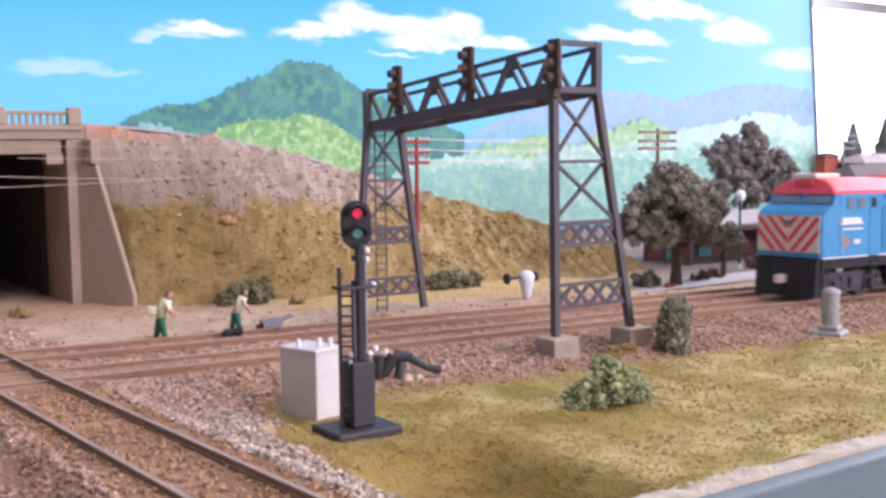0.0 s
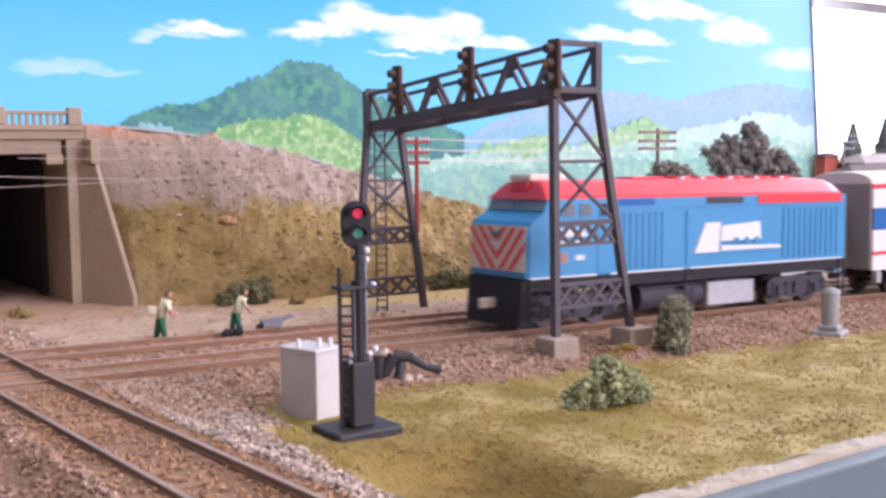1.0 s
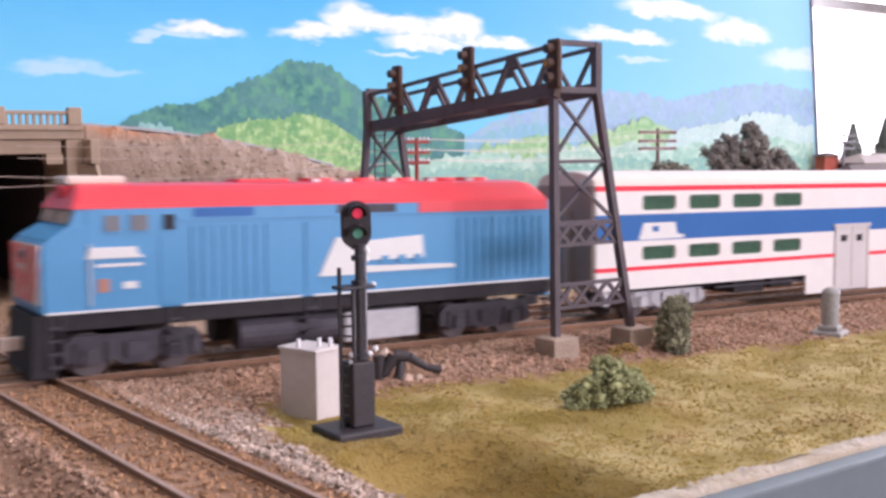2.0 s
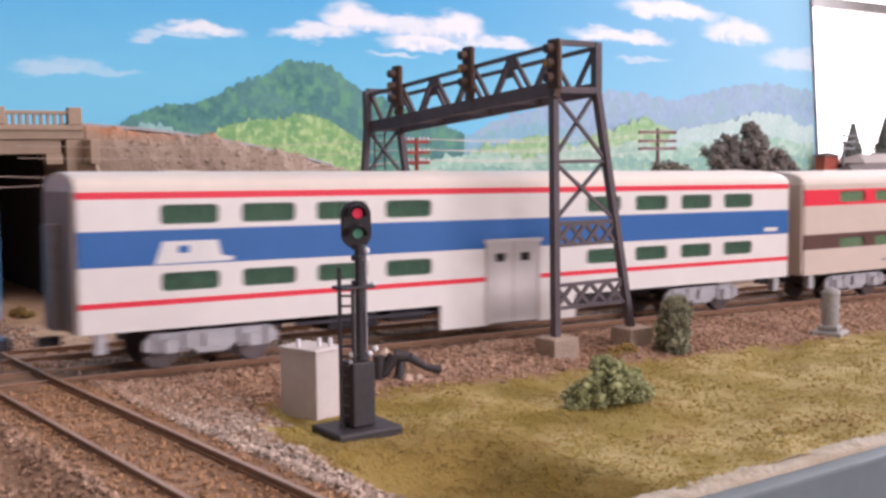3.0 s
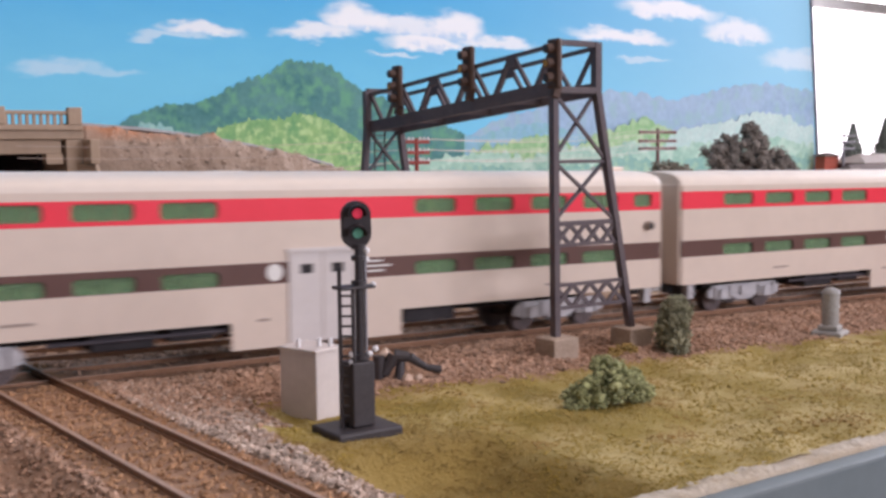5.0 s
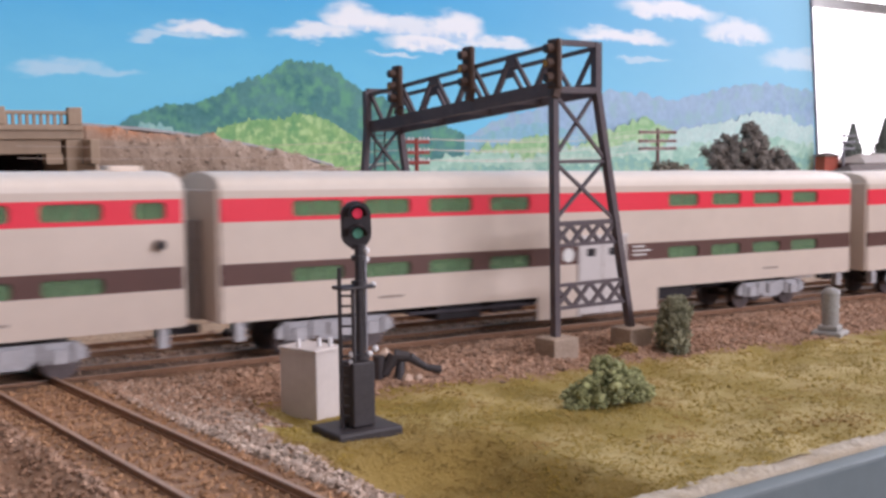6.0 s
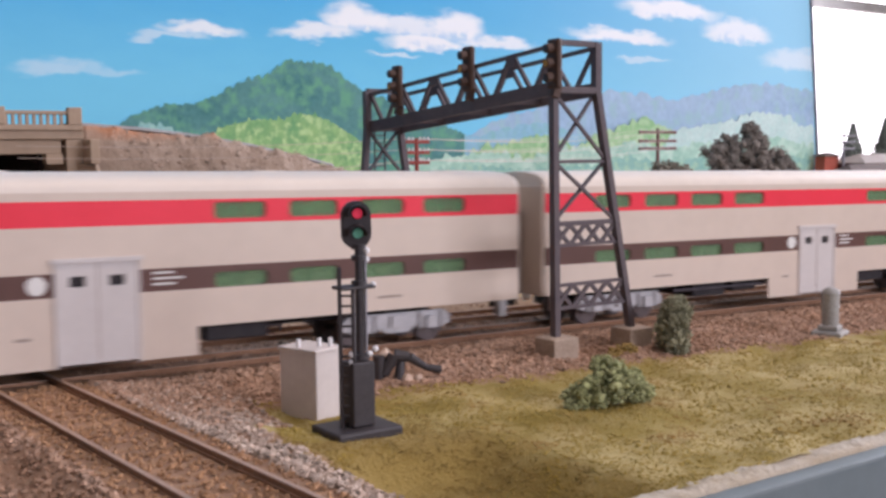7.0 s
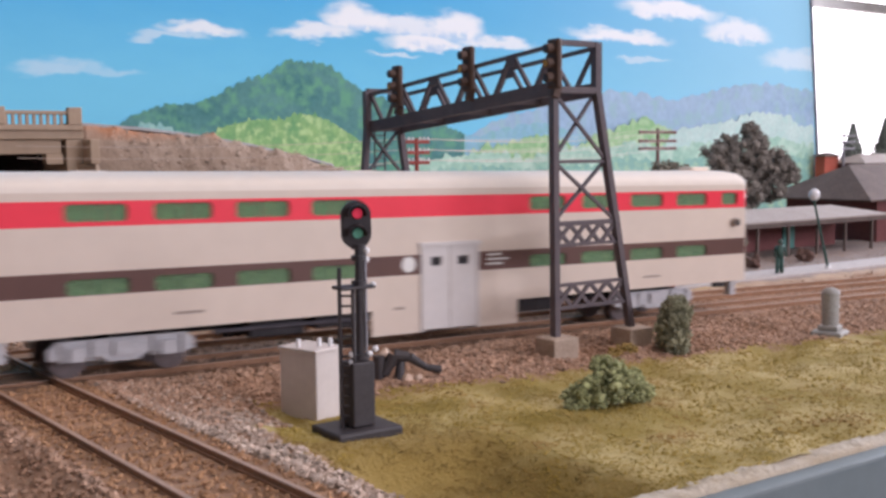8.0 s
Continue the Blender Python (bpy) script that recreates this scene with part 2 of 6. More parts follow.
def sky_material():
    m = mat("painted_sky", (0.1, 0.4, 0.8), (0.12, 0.43, 0.82), 0.85, scale=12)
    n, l = m.node_tree.nodes, m.node_tree.links
    b = n["Principled BSDF"]
    tc = n.new("ShaderNodeTexCoord")
    t = n.new("ShaderNodeTexNoise")
    t.inputs["Scale"].default_value, t.inputs["Detail"].default_value = 62, 9
    st_map = n.new("ShaderNodeMapping")
    st_map.inputs["Scale"].default_value = (0.55, 1.0, 1.5)
    l.new(tc.outputs["Object"], st_map.inputs[0])
    l.new(st_map.outputs[0], t.inputs["Vector"])
    va = n.new("ShaderNodeVectorMath")
    va.operation = "MULTIPLY_ADD"
    va.inputs[1].default_value, va.inputs[2].default_value = (0.034, 0.0, 0.022), (-0.017, 0, -0.011)
    l.new(t.outputs["Color"], va.inputs[0])
    ad = n.new("ShaderNodeVectorMath")
    l.new(tc.outputs["Object"], ad.inputs[0])
    l.new(va.outputs[0], ad.inputs[1])
    P = ad.outputs[0]

    def math_node(op, a, c=None, d=None):
        k = n.new("ShaderNodeMath")
        k.operation = op
        for v, s in zip((a, c, d), k.inputs):
            if v is None:
                continue
            if isinstance(v, (int, float)):
                s.default_value = v
            else:
                l.new(v, s)
        return k.outputs[0]

    def rng(v, a, z, lo=0.0, hi=1.0):
        r = n.new("ShaderNodeMapRange")
        r.interpolation_type = "SMOOTHSTEP"
        for i, q in enumerate((a, z, lo, hi)):
            r.inputs[i + 1].default_value = q
        l.new(v, r.inputs[0])
        return r.outputs[0]

    def mix(f, a, c):
        x = n.new("ShaderNodeMix")
        x.data_type = "RGBA"
        l.new(f, x.inputs[0])
        for v, s in ((a, x.inputs[6]), (c, x.inputs[7])):
            if isinstance(v, tuple):
                s.default_value = (*v, 1)
            else:
                l.new(v, s)
        return x.outputs[2]

    sp = n.new("ShaderNodeSeparateXYZ")
    l.new(P, sp.inputs[0])
    x, z = sp.outputs[0], sp.outputs[2]
    col = mix(rng(z, 0.2, 0.09), (0.075, 0.42, 0.74), (0.17, 0.585, 0.82))
    # haze is put into the sky's colour, which pales towards the right
    col = mix(math_node("MULTIPLY", rng(x, 0.4, 1.0), 0.75), col, (0.38, 0.7, 0.86))
    tot = shade = None
    for cx, cz, rx, rz, k in CLOUDS:
        rx *= 1.15
        dv = n.new("ShaderNodeVectorMath")
        dv.operation = "MULTIPLY_ADD"
        dv.inputs[1].default_value, dv.inputs[2].default_value = (1 / rx, 0, 1 / rz), (-cx / rx, 0, -cz / rz)
        l.new(P, dv.inputs[0])
        ln = n.new("ShaderNodeVectorMath")
        ln.operation = "LENGTH"
        l.new(dv.outputs[0], ln.inputs[0])
        f = rng(ln.outputs["Value"], 1.25, 0.6, 0.0, k)
        low = rng(z, cz - rz * 0.75, cz - rz * 0.35)
        f = math_node("MULTIPLY", f, low)
        sh = math_node("MULTIPLY", f, rng(z, cz + rz * 0.1, cz - rz * 0.6))
        tot = f if tot is None else math_node("MAXIMUM", tot, f)
        shade = sh if shade is None else math_node("MAXIMUM", shade, sh)
    t3 = n.new("ShaderNodeTexNoise")
    t3.inputs["Scale"].default_value, t3.inputs["Detail"].default_value = 110, 5
    l.new(tc.outputs["Object"], t3.inputs["Vector"])
    white = mix(math_node("MULTIPLY", shade, rng(t3.outputs["Fac"], 0.42, 0.6)), (0.84, 0.89, 0.92), (0.46, 0.66, 0.86))
    col = mix(tot, col, white)
    l.new(col, b.inputs["Base Color"])
    return m


def painted(name, c1, c2, c3, s):
    """Dabbed foliage paint in three tones."""
    c1, c2, c3 = (tuple(min(0.9, v * 1.2) for v in c) for c in (c1, c2, c3))
    return mat(name, c1, c2, 0.85, scale=s, spots=c3, spot_scale=s * 3.1, spot_at=0.46, spot_soft=0.22, fine_mix=0.2)


M_SKY = sky_material()
M_GROUND = masked_ground()
M_BANK = embankment_material()
M_PMOUNT = painted("painted_mountain", (0.045, 0.16, 0.17), (0.1, 0.25, 0.24), (0.11, 0.3, 0.2), 42)
M_PLIGHT = painted("painted_bright_trees", (0.1, 0.28, 0.13), (0.26, 0.44, 0.18), (0.38, 0.54, 0.26), 60)
M_PRIDGE = painted("painted_far_ridge", (0.2, 0.4, 0.52), (0.27, 0.46, 0.56), (0.2, 0.42, 0.44), 30)
M_PHAZE = painted("painted_haze_ridge", (0.25, 0.38, 0.52), (0.32, 0.45, 0.58), (0.28, 0.45, 0.5), 25)
M_PTREES = painted("painted_pale_trees", (0.24, 0.45, 0.36), (0.36, 0.55, 0.45), (0.46, 0.62, 0.52), 30)
M_PGREEN = painted("painted_leaf_green_trees", (0.2, 0.4, 0.2), (0.3, 0.5, 0.26), (0.4, 0.56, 0.34), 40)
M_PTEAL = painted("painted_teal_trees", (0.16, 0.36, 0.36), (0.24, 0.44, 0.44), (0.3, 0.5, 0.46), 40)
M_PWHITE = painted("painted_hazy_trees", (0.42, 0.57, 0.54), (0.5, 0.64, 0.6), (0.4, 0.58, 0.54), 40)
M_PLOW = painted("painted_low_trees", (0.18, 0.38, 0.33), (0.27, 0.47, 0.41), (0.34, 0.52, 0.38), 35)

# ---- mesh helpers ----


def part(name, bm, material, parent=None, label="", smooth=False):
    me = bpy.data.meshes.new(name)
    if smooth:
        for f in bm.faces:
            f.smooth = True
    bm.to_mesh(me)
    bm.free()
    me.materials.append(material)
    ob = new(name, me)
    if parent is not None:
        ob.parent = parent
    if label:
        tagged(ob, label)
    return ob


def box(bm, x0, y0, z0, x1, y1, z1, bevel=0.0, m=None):
    r = bmesh.ops.create_cube(bm, size=1.0)
    vs = r["verts"]
    bmesh.ops.scale(bm, vec=(x1 - x0, y1 - y0, z1 - z0), verts=vs)
    bmesh.ops.translate(bm, vec=((x0 + x1) / 2, (y0 + y1) / 2, (z0 + z1) / 2), verts=vs)
    if bevel:
        es = list({e for v in vs for e in v.link_edges})
        vs = bmesh.ops.bevel(bm, geom=es, offset=bevel, segments=2, affect="EDGES", profile=0.5)["verts"]
    if m is not None:
        bmesh.ops.transform(bm, matrix=m, verts=vs)
    return bm


def bx(x0, y0, z0, x1, y1, z1, bevel=0.0, m=None):
    return box(bmesh.new(), x0, y0, z0, x1, y1, z1, bevel, m)


def rod(bm, a, b, r, seg=8, r2=None):
    a, b = Vector(a), Vector(b)
    d = b - a
    q = d.to_track_quat("Z", "Y").to_matrix().to_4x4()
    bmesh.ops.create_cone(bm, cap_ends=True, segments=seg, radius1=r, radius2=r if r2 is None else r2, depth=d.length, matrix=Matrix.Translation((a + b) / 2) @ q)
    return bm


def beam(bm, a, b, w, h, up=(0, 1, 0)):
    """A square bar from a to b; w across, h along up."""
    a, b = Vector(a), Vector(b)
    d = (b - a).normalized()
    u = Vector(up)
    u = (u - d * u.dot(d)).normalized()
    s = d.cross(u)
    vs = [bm.verts.new(p + s * i * w / 2 + u * j * h / 2) for p in (a, b) for i, j in ((-1, -1), (1, -1), (1, 1), (-1, 1))]
    for f in ((0, 1, 2, 3), (7, 6, 5, 4), (0, 4, 5, 1), (1, 5, 6, 2), (2, 6, 7, 3), (3, 7, 4, 0)):
        bm.faces.new([vs[i] for i in f])
    return bm


def extrude(pts, y0, y1, axis="y"):
    """A prism from a closed outline in x,z, from y0 to y1."""
    bm = bmesh.new()
    mk = (lambda a, b, c: (a, c, b)) if axis == "y" else ((lambda a, b, c: (c, a, b)) if axis == "x" else (lambda a, b, c: (a, b, c)))
    va = [bm.verts.new(mk(a, b, y0)) for a, b in pts]
    vb = [bm.verts.new(mk(a, b, y1)) for a, b in pts]
    bm.faces.new(va)
    bm.faces.new(list(reversed(vb)))
    for i in range(len(pts)):
        j = (i + 1) % len(pts)
        bm.faces.new((va[j], va[i], vb[i], vb[j]))
    bmesh.ops.recalc_face_normals(bm, faces=bm.faces)
    return bm


def sheet(fn, x0, x1, y0, y1, nx, ny):
    """A height field z = fn(x, y)."""
    bm = bmesh.new()
    rows = [[bm.verts.new((x0 + (x1 - x0) * i / nx, y0 + (y1 - y0) * j / ny, fn(x0 + (x1 - x0) * i / nx, y0 + (y1 - y0) * j / ny))) for i in range(nx + 1)] for j in range(ny + 1)]
    for j in range(ny):
        for i in range(nx):
            bm.faces.new((rows[j][i], rows[j][i + 1], rows[j + 1][i + 1], rows[j + 1][i]))
    return bm


def lerp(x, pts):
    return float(np.interp(x, [q[0] for q in pts], [q[1] for q in pts]))


def thing(name, label, category, m=None, group=""):
    ob = new(name)
    ob.empty_display_size = 0.01
    if m is not None:
        ob.matrix_world = m
    return tagged(ob, label, category, group)

# ---- setting ----
FRONT = -0.155


def ease(x, a, b):
    u = min(1.0, max(0.0, (x - a) / (b - a)))
    return u * u * (3 - 2 * u)


CANT = -0.0169


def line_y(x):
    """The main line swings gently towards the layout's front as it goes east ..."""
    d = min(max(x, 0.0), 0.5) - 0.2
    return 0.00436 - 0.02275 * d - 0.04438 * d * d - (0.02275 + 0.08876 * d) * (x - 0.2 - d)


def line_z(x):
    """... and falls slightly on its way."""
    return -0.00401 - 0.01609 * (min(max(x, -0.1), 0.5) - 0.2)


def second_y(x):
    """The second line, behind the main line."""
    return line_y(x) + 0.035 - 0.0123 * (min(max(x, -0.1), 0.6) - 0.2)


def cross_x(y):
    return 0.0628 - 0.0543 * y


def cross_z(y):
    return -0.0010 - 0.0208 * max(y, -0.16) * (1.0 if y < 0 else 0.4)


def ground_z(x, y):
    n = noise.noise((x * 60, y * 60, 0)) * 0.0011 + noise.noise((x * 240, y * 240, 5)) * 0.0005
    bed = line_z(x) - 0.0017
    o, o2 = y - line_y(x), y - second_y(x)
    side = min(1.0, max(0.0, (x - 0.098) / 0.016))
    front = lerp(y, [(-0.15, -0.0085), (-0.06, -0.0078), (-0.035, -0.0066)]) * side - 0.0044 * (1 - side)
    # the turf dips in front of the signal
    front += 0.0013 * noise.noise((x * 28, y * 45, 11)) * side
    front -= 0.008 * (1 - ease(x, 0.134, 0.153)) * (1 - ease(y, -0.112, -0.094)) * ease(x, 0.098, 0.115)
    if o < 0:
        w = ease(o, -0.034, -0.0165)
        base = front * (1 - w) + bed * w
    else:
        w = ease(o2, 0.0095, 0.019)
        base = bed * (1 - w) - (0.0044 + 0.0044 * ease(x, 0.31, 0.39)) * w
    c = abs(x - cross_x(y))
    w = (1 - ease(c, 0.0165, 0.024)) * (1 - ease(y, 0.2, 0.25))
    base = base * (1 - w) + (cross_z(y) - 0.0017) * w
    flat = -0.0165 < o and o2 < 0.012 or c < 0.0165
    return base + n * (0.25 if flat else 1.0)


tagged(part("ground", sheet(ground_z, -1.25, 2.0, FRONT, 0.42, 800, 150), M_GROUND, smooth=True), "sandy layout ground with brown ballast and dry turf", "ground", kind="structure")

HILL_TOP = [(-0.1, 0.0725), (0.126, 0.0725), (0.155, 0.0705), (0.181, 0.0675), (0.209, 0.0630), (0.242, 0.0555), (0.267, 0.0492), (0.305, 0.0385), (0.342, 0.0295), (0.392, 0.0165), (0.434, 0.004), (0.46, -0.012), (2, -0.012)]
HILL_FOOT = [(0.1, 0.168), (0.127, 0.1665), (0.1425, 0.1405), (0.154, 0.132), (0.2, 0.119), (0.287, 0.1138), (0.398, 0.1216), (0.46, 0.14)]


def hill_z(x, y):
    foot = lerp(x, HILL_FOOT)
    crest = max(0.165, foot + 0.003)
    top = lerp(x, HILL_TOP)
    t = min(1.0, max(0.0, (y - foot) / (crest - foot)))
    zz = top * t
    n = noise.noise((x * 45, y * 45, 3)) * 0.0026 + noise.noise((x * 150, y * 90, zz * 150)) * 0.0024 + abs(noise.noise((x * 330, y * 200, zz * 330))) * 0.0014 + noise.noise((x * 700, y * 400, zz * 700)) * 0.0006
    n = n * 1.25 + noise.noise((x * 38, 7, zz * 190)) * 0.0016 + abs(noise.noise((x * 120, 2, zz * 260))) * 0.0016
    if y > crest:
        n *= 0.3
    low = -0.0062 - 0.005 * ease(x, 0.31, 0.39)
    return low + (max(top, low) - low) * t ** 0.9 + n * min(1, t * 6) * (1 if top > 0 else 0.2)


tagged(part("embankment", sheet(hill_z, 0.1265, 0.5, 0.1, 0.3, 420, 220), M_BANK, smooth=True), "dry ochre embankment sloping down from the overpass", "embankment", kind="structure")


def road_strip():
    bm = bmesh.new()
    last = None
    for i in range(40):
        x = 0.128 + 0.0032 * i
        row = [bm.verts.new((x, y, lerp(x, HILL_TOP) + dz)) for y, dz in ((0.167, 0.0004), (0.169, 0.0018), (0.2, 0.002), (0.202, -0.001))]
        if last:
            for k in range(3):
                bm.faces.new((last[k], row[k], row[k + 1], last[k + 1]))
        last = row
    return bm


tagged(part("road", road_strip(), M_ROAD), "grey road running along the embankment's crest", "road", kind="structure")

# backdrop board with its painted hills
bd = tagged(part("backdrop", extrude([(-1.3, -0.05), (1.0, -0.05), (0.988, 0.06), (0.969, 0.227), (0.935, 0.5), (0.91, 0.75), (-1.3, 0.75)], 0.42, 0.425), M_SKY), "painted backdrop board with blue sky and white clouds", "backdrop", kind="structure")
part("edge_trim", extrude([(0.988, 0.04), (0.9905, 0.04), (0.9715, 0.227), (0.9375, 0.5), (0.935, 0.5), (0.969, 0.227)], 0.4175, 0.4265), M_GREYMET, bd, "dark edge of the board")


def painted_shape(name, top, low, y, material, rough, freq, seed):
    """A painted silhouette on the board: a ridge line with leafy bumps, thin as paint."""
    pts = []
    n = 220
    x0, x1 = top[0][0], top[-1][0]
    for i in range(n + 1):
        x = x0 + (x1 - x0) * i / n
        z = lerp(x, top) + rough * (abs(noise.noise((x * freq, seed, 0))) * 1.6 + 0.8 * noise.noise((x * freq * 2.7, seed, 3)) - 0.4)
        pts.append((x, max(z, low + 0.0005)))
    pts += [(x1, low), (x0, low)]
    return part(name, extrude(pts, y, y + 0.0002), material, bd)


painted_shape("painted_ridge", [(0.44, 0.06), (0.5166, 0.0747), (0.546, 0.0872), (0.596, 0.1), (0.683, 0.1167), (0.7659, 0.109), (0.864, 0.128), (0.93, 0.128), (0.9802, 0.122)], 0.02, 0.4194, M_PHAZE, 0.004, 45, 2)
painted_shape("painted_hill", [(0.43, 0.06), (0.47, 0.08), (0.50, 0.0775), (0.53, 0.074), (0.56, 0.082), (0.6, 0.086), (0.66, 0.07), (0.75, 0.06)], 0.02, 0.4190, M_PRIDGE, 0.003, 60, 4)
painted_shape("painted_mountain", [(0.2150, 0.0700), (0.2226, 0.0790), (0.2295, 0.0863), (0.2454, 0.0917), (0.2608, 0.0967), (0.2794, 0.0971), (0.2988, 0.1047), (0.3164, 0.1133), (0.3345, 0.1180), (0.3438, 0.1258), (0.3531, 0.1307), (0.3696, 0.1293), (0.3863, 0.1271), (0.4019, 0.1177), (0.4158, 0.1095), (0.4322, 0.1046), (0.4575, 0.0953), (0.4848, 0.0865), (0.5132, 0.0751)], 0.02, 0.4186, M_PMOUNT, 0.0034, 130, 7)
painted_shape("painted_trees", [(0.213, 0.062), (0.225, 0.0765), (0.24, 0.083), (0.255, 0.081), (0.275, 0.075), (0.29, 0.06)], 0.02, 0.4182, M_PTEAL, 0.003, 140, 21)
painted_shape("painted_trees", [(0.2700, 0.0600), (0.2764, 0.0692), (0.2858, 0.0740), (0.3024, 0.0821), (0.3201, 0.0860), (0.3474, 0.0867), (0.3615, 0.0911), (0.3758, 0.0896), (0.3912, 0.0829), (0.4060, 0.0748), (0.4200, 0.0629)], 0.02, 0.4178, M_PLIGHT, 0.003, 170, 9)
painted_shape("painted_trees", [(0.5, 0.05), (0.53, 0.064), (0.57, 0.071), (0.6, 0.0765), (0.625, 0.068), (0.65, 0.06)], 0.02, 0.4175, M_PGREEN, 0.005, 70, 12)
painted_shape("painted_trees", [(0.62, 0.055), (0.66, 0.073), (0.69, 0.084), (0.7207, 0.0935), (0.745, 0.086), (0.78, 0.07), (0.8, 0.05)], 0.02, 0.4173, M_PGREEN, 0.005, 60, 11)
painted_shape("painted_trees", [(0.735, 0.06), (0.77, 0.082), (0.81, 0.087), (0.8488, 0.0915), (0.88, 0.1), (0.9196, 0.0988), (0.95, 0.088), (0.9785, 0.0832)], 0.02, 0.4171, M_PWHITE, 0.006, 55, 15)
painted_shape("painted_trees", [(0.44, 0.045), (0.47, 0.055), (0.51, 0.0585), (0.54, 0.062), (0.57, 0.055), (0.6, 0.045)], -0.004, 0.4168, M_PTREES, 0.005, 80, 13)
painted_shape("painted_trees", [(0.55, 0.045), (0.6, 0.06), (0.64, 0.066), (0.67, 0.062), (0.7, 0.071), (0.74, 0.066), (0.78, 0.058)], -0.004, 0.4166, M_PTREES, 0.006, 70, 17)
painted_shape("painted_trees", [(0.72, 0.04), (0.76, 0.064), (0.8, 0.07), (0.84, 0.066), (0.88, 0.076), (0.92, 0.074), (0.9785, 0.065)], -0.004, 0.4164, M_PTREES, 0.006, 60, 19)
painted_shape("painted_trees", [(0.4, 0.03), (0.46, 0.047), (0.5, 0.046), (0.54, 0.051), (0.58, 0.044), (0.62, 0.05), (0.66, 0.049), (0.7, 0.056), (0.75, 0.05), (0.8, 0.055), (0.86, 0.052), (0.92, 0.058), (0.9785, 0.05)], -0.004, 0.4162, M_PLOW, 0.006, 75, 23)

tagged(part("layout_base", bx(-1.25, FRONT + 0.001, -0.12, 2.0, 0.42, -0.02), M_WALL), "wooden base under the layout", "base", kind="structure")
tagged(part("layout_fascia", bx(-1.25, FRONT - 0.008, -0.25, 2.0, FRONT - 0.002, -0.0095, 0.0008), M_FASCIA), "blue-grey painted fascia board along the layout's edge", "fascia", kind="structure")


def rim_z(x, y):
    u = (y - FRONT) / 0.003
    return -0.0087 + 0.0006 * (1 - u * u) + noise.noise((x * 300, y * 300, 2)) * 0.0006 + noise.noise((x * 900, y * 900, 2)) * 0.0004 - (0.003 if u < -1.2 else 0)


tagged(part("plaster_rim", sheet(rim_z, 0.09, 2.0, FRONT - 0.0040, FRONT + 0.0020, 1100, 8), M_PLASTER, smooth=True), "rough whitish plaster rim along the turf's edge", "trim", kind="structure")
# room
tagged(part("floor", bx(-2.2, -2.3, -1.16, 3.4, 1.75, -1.1), M_WALL), "plain room floor", "floor", kind="structure")
tagged(part("ceiling", bx(-2.2, -2.3, 1.4, 3.4, 1.75, 1.46), M_WALL), "plain white ceiling", "ceiling", kind="structure")
tagged(part("wall_west", bx(-2.26, -2.3, -1.1, -2.2, 1.75, 1.4), M_WALL), "plain painted wall", "wall", kind="structure")
# the south opening is made up to go with the fill lamp
ws = bmesh.new()
box(ws, -2.2, -2.36, -1.1, 0.1, -2.3, 1.4)
box(ws, 0.1, -2.36, -1.1, 1.7, -2.3, 0.35)
box(ws, 0.1, -2.36, 1.3, 1.7, -2.3, 1.4)
box(ws, 1.7, -2.36, -1.1, 3.4, -2.3, 1.4)
tagged(part("wall_south", ws, M_WALL), "plain painted wall with an opening behind its area lamp", "wall", kind="structure")
we = bmesh.new()
box(we, 3.4, -2.3, -1.1, 3.46, -0.2, 1.4)
box(we, 3.4, -0.2, -1.1, 3.46, 1.1, 0.15)
box(we, 3.4, -0.2, 1.33, 3.46, 1.1, 1.4)
box(we, 3.4, 1.1, -1.1, 3.46, 1.75, 1.4)
tagged(part("wall_east", we, M_WALL), "plain painted wall with an opening behind its area lamp", "wall", kind="structure")
wn_ = bmesh.new()
box(wn_, -2.2, 1.75, -1.1, 1.0, 1.81, 1.4)
box(wn_, 1.0, 1.75, -1.1, 3.4, 1.81, -0.3)
box(wn_, 1.0, 1.75, 1.0, 3.4, 1.81, 1.4)
tagged(part("wall_north", wn_, M_WALL), "plain painted wall with a wide window opening", "wall", kind="structure")
tagged(part("daylight_backdrop", bx(0.4, 2.2, -0.9, 4.6, 2.21, 1.6), M_WHITE_OUT), "bright white daylight outside the window", "backdrop", kind="structure")

wf_ = tagged(part("window_1", bx(1.0, 1.757, -0.3, 1.04, 1.80, 1.0), M_WALL), "white window frame with a pale cross rail", "window", kind="structure")
part("window_rail", bx(1.04, 1.765, 0.505, 3.4, 1.79, 0.535), M_WALL, wf_)

# ---- tracks ----
RAILH = 0.0014


def rail_web(bm, a, b):
    for w, z0, z1 in ((0.0020, -RAILH - 0.0003, -RAILH + 0.0002), (0.0010, -RAILH, -0.0006), (0.0012, -0.0008, -0.0002)):
        zc = Vector((0, 0, (z0 + z1) / 2))
        beam(bm, a + zc, b + zc, w, z1 - z0, (0, 0, 1))
    return bm


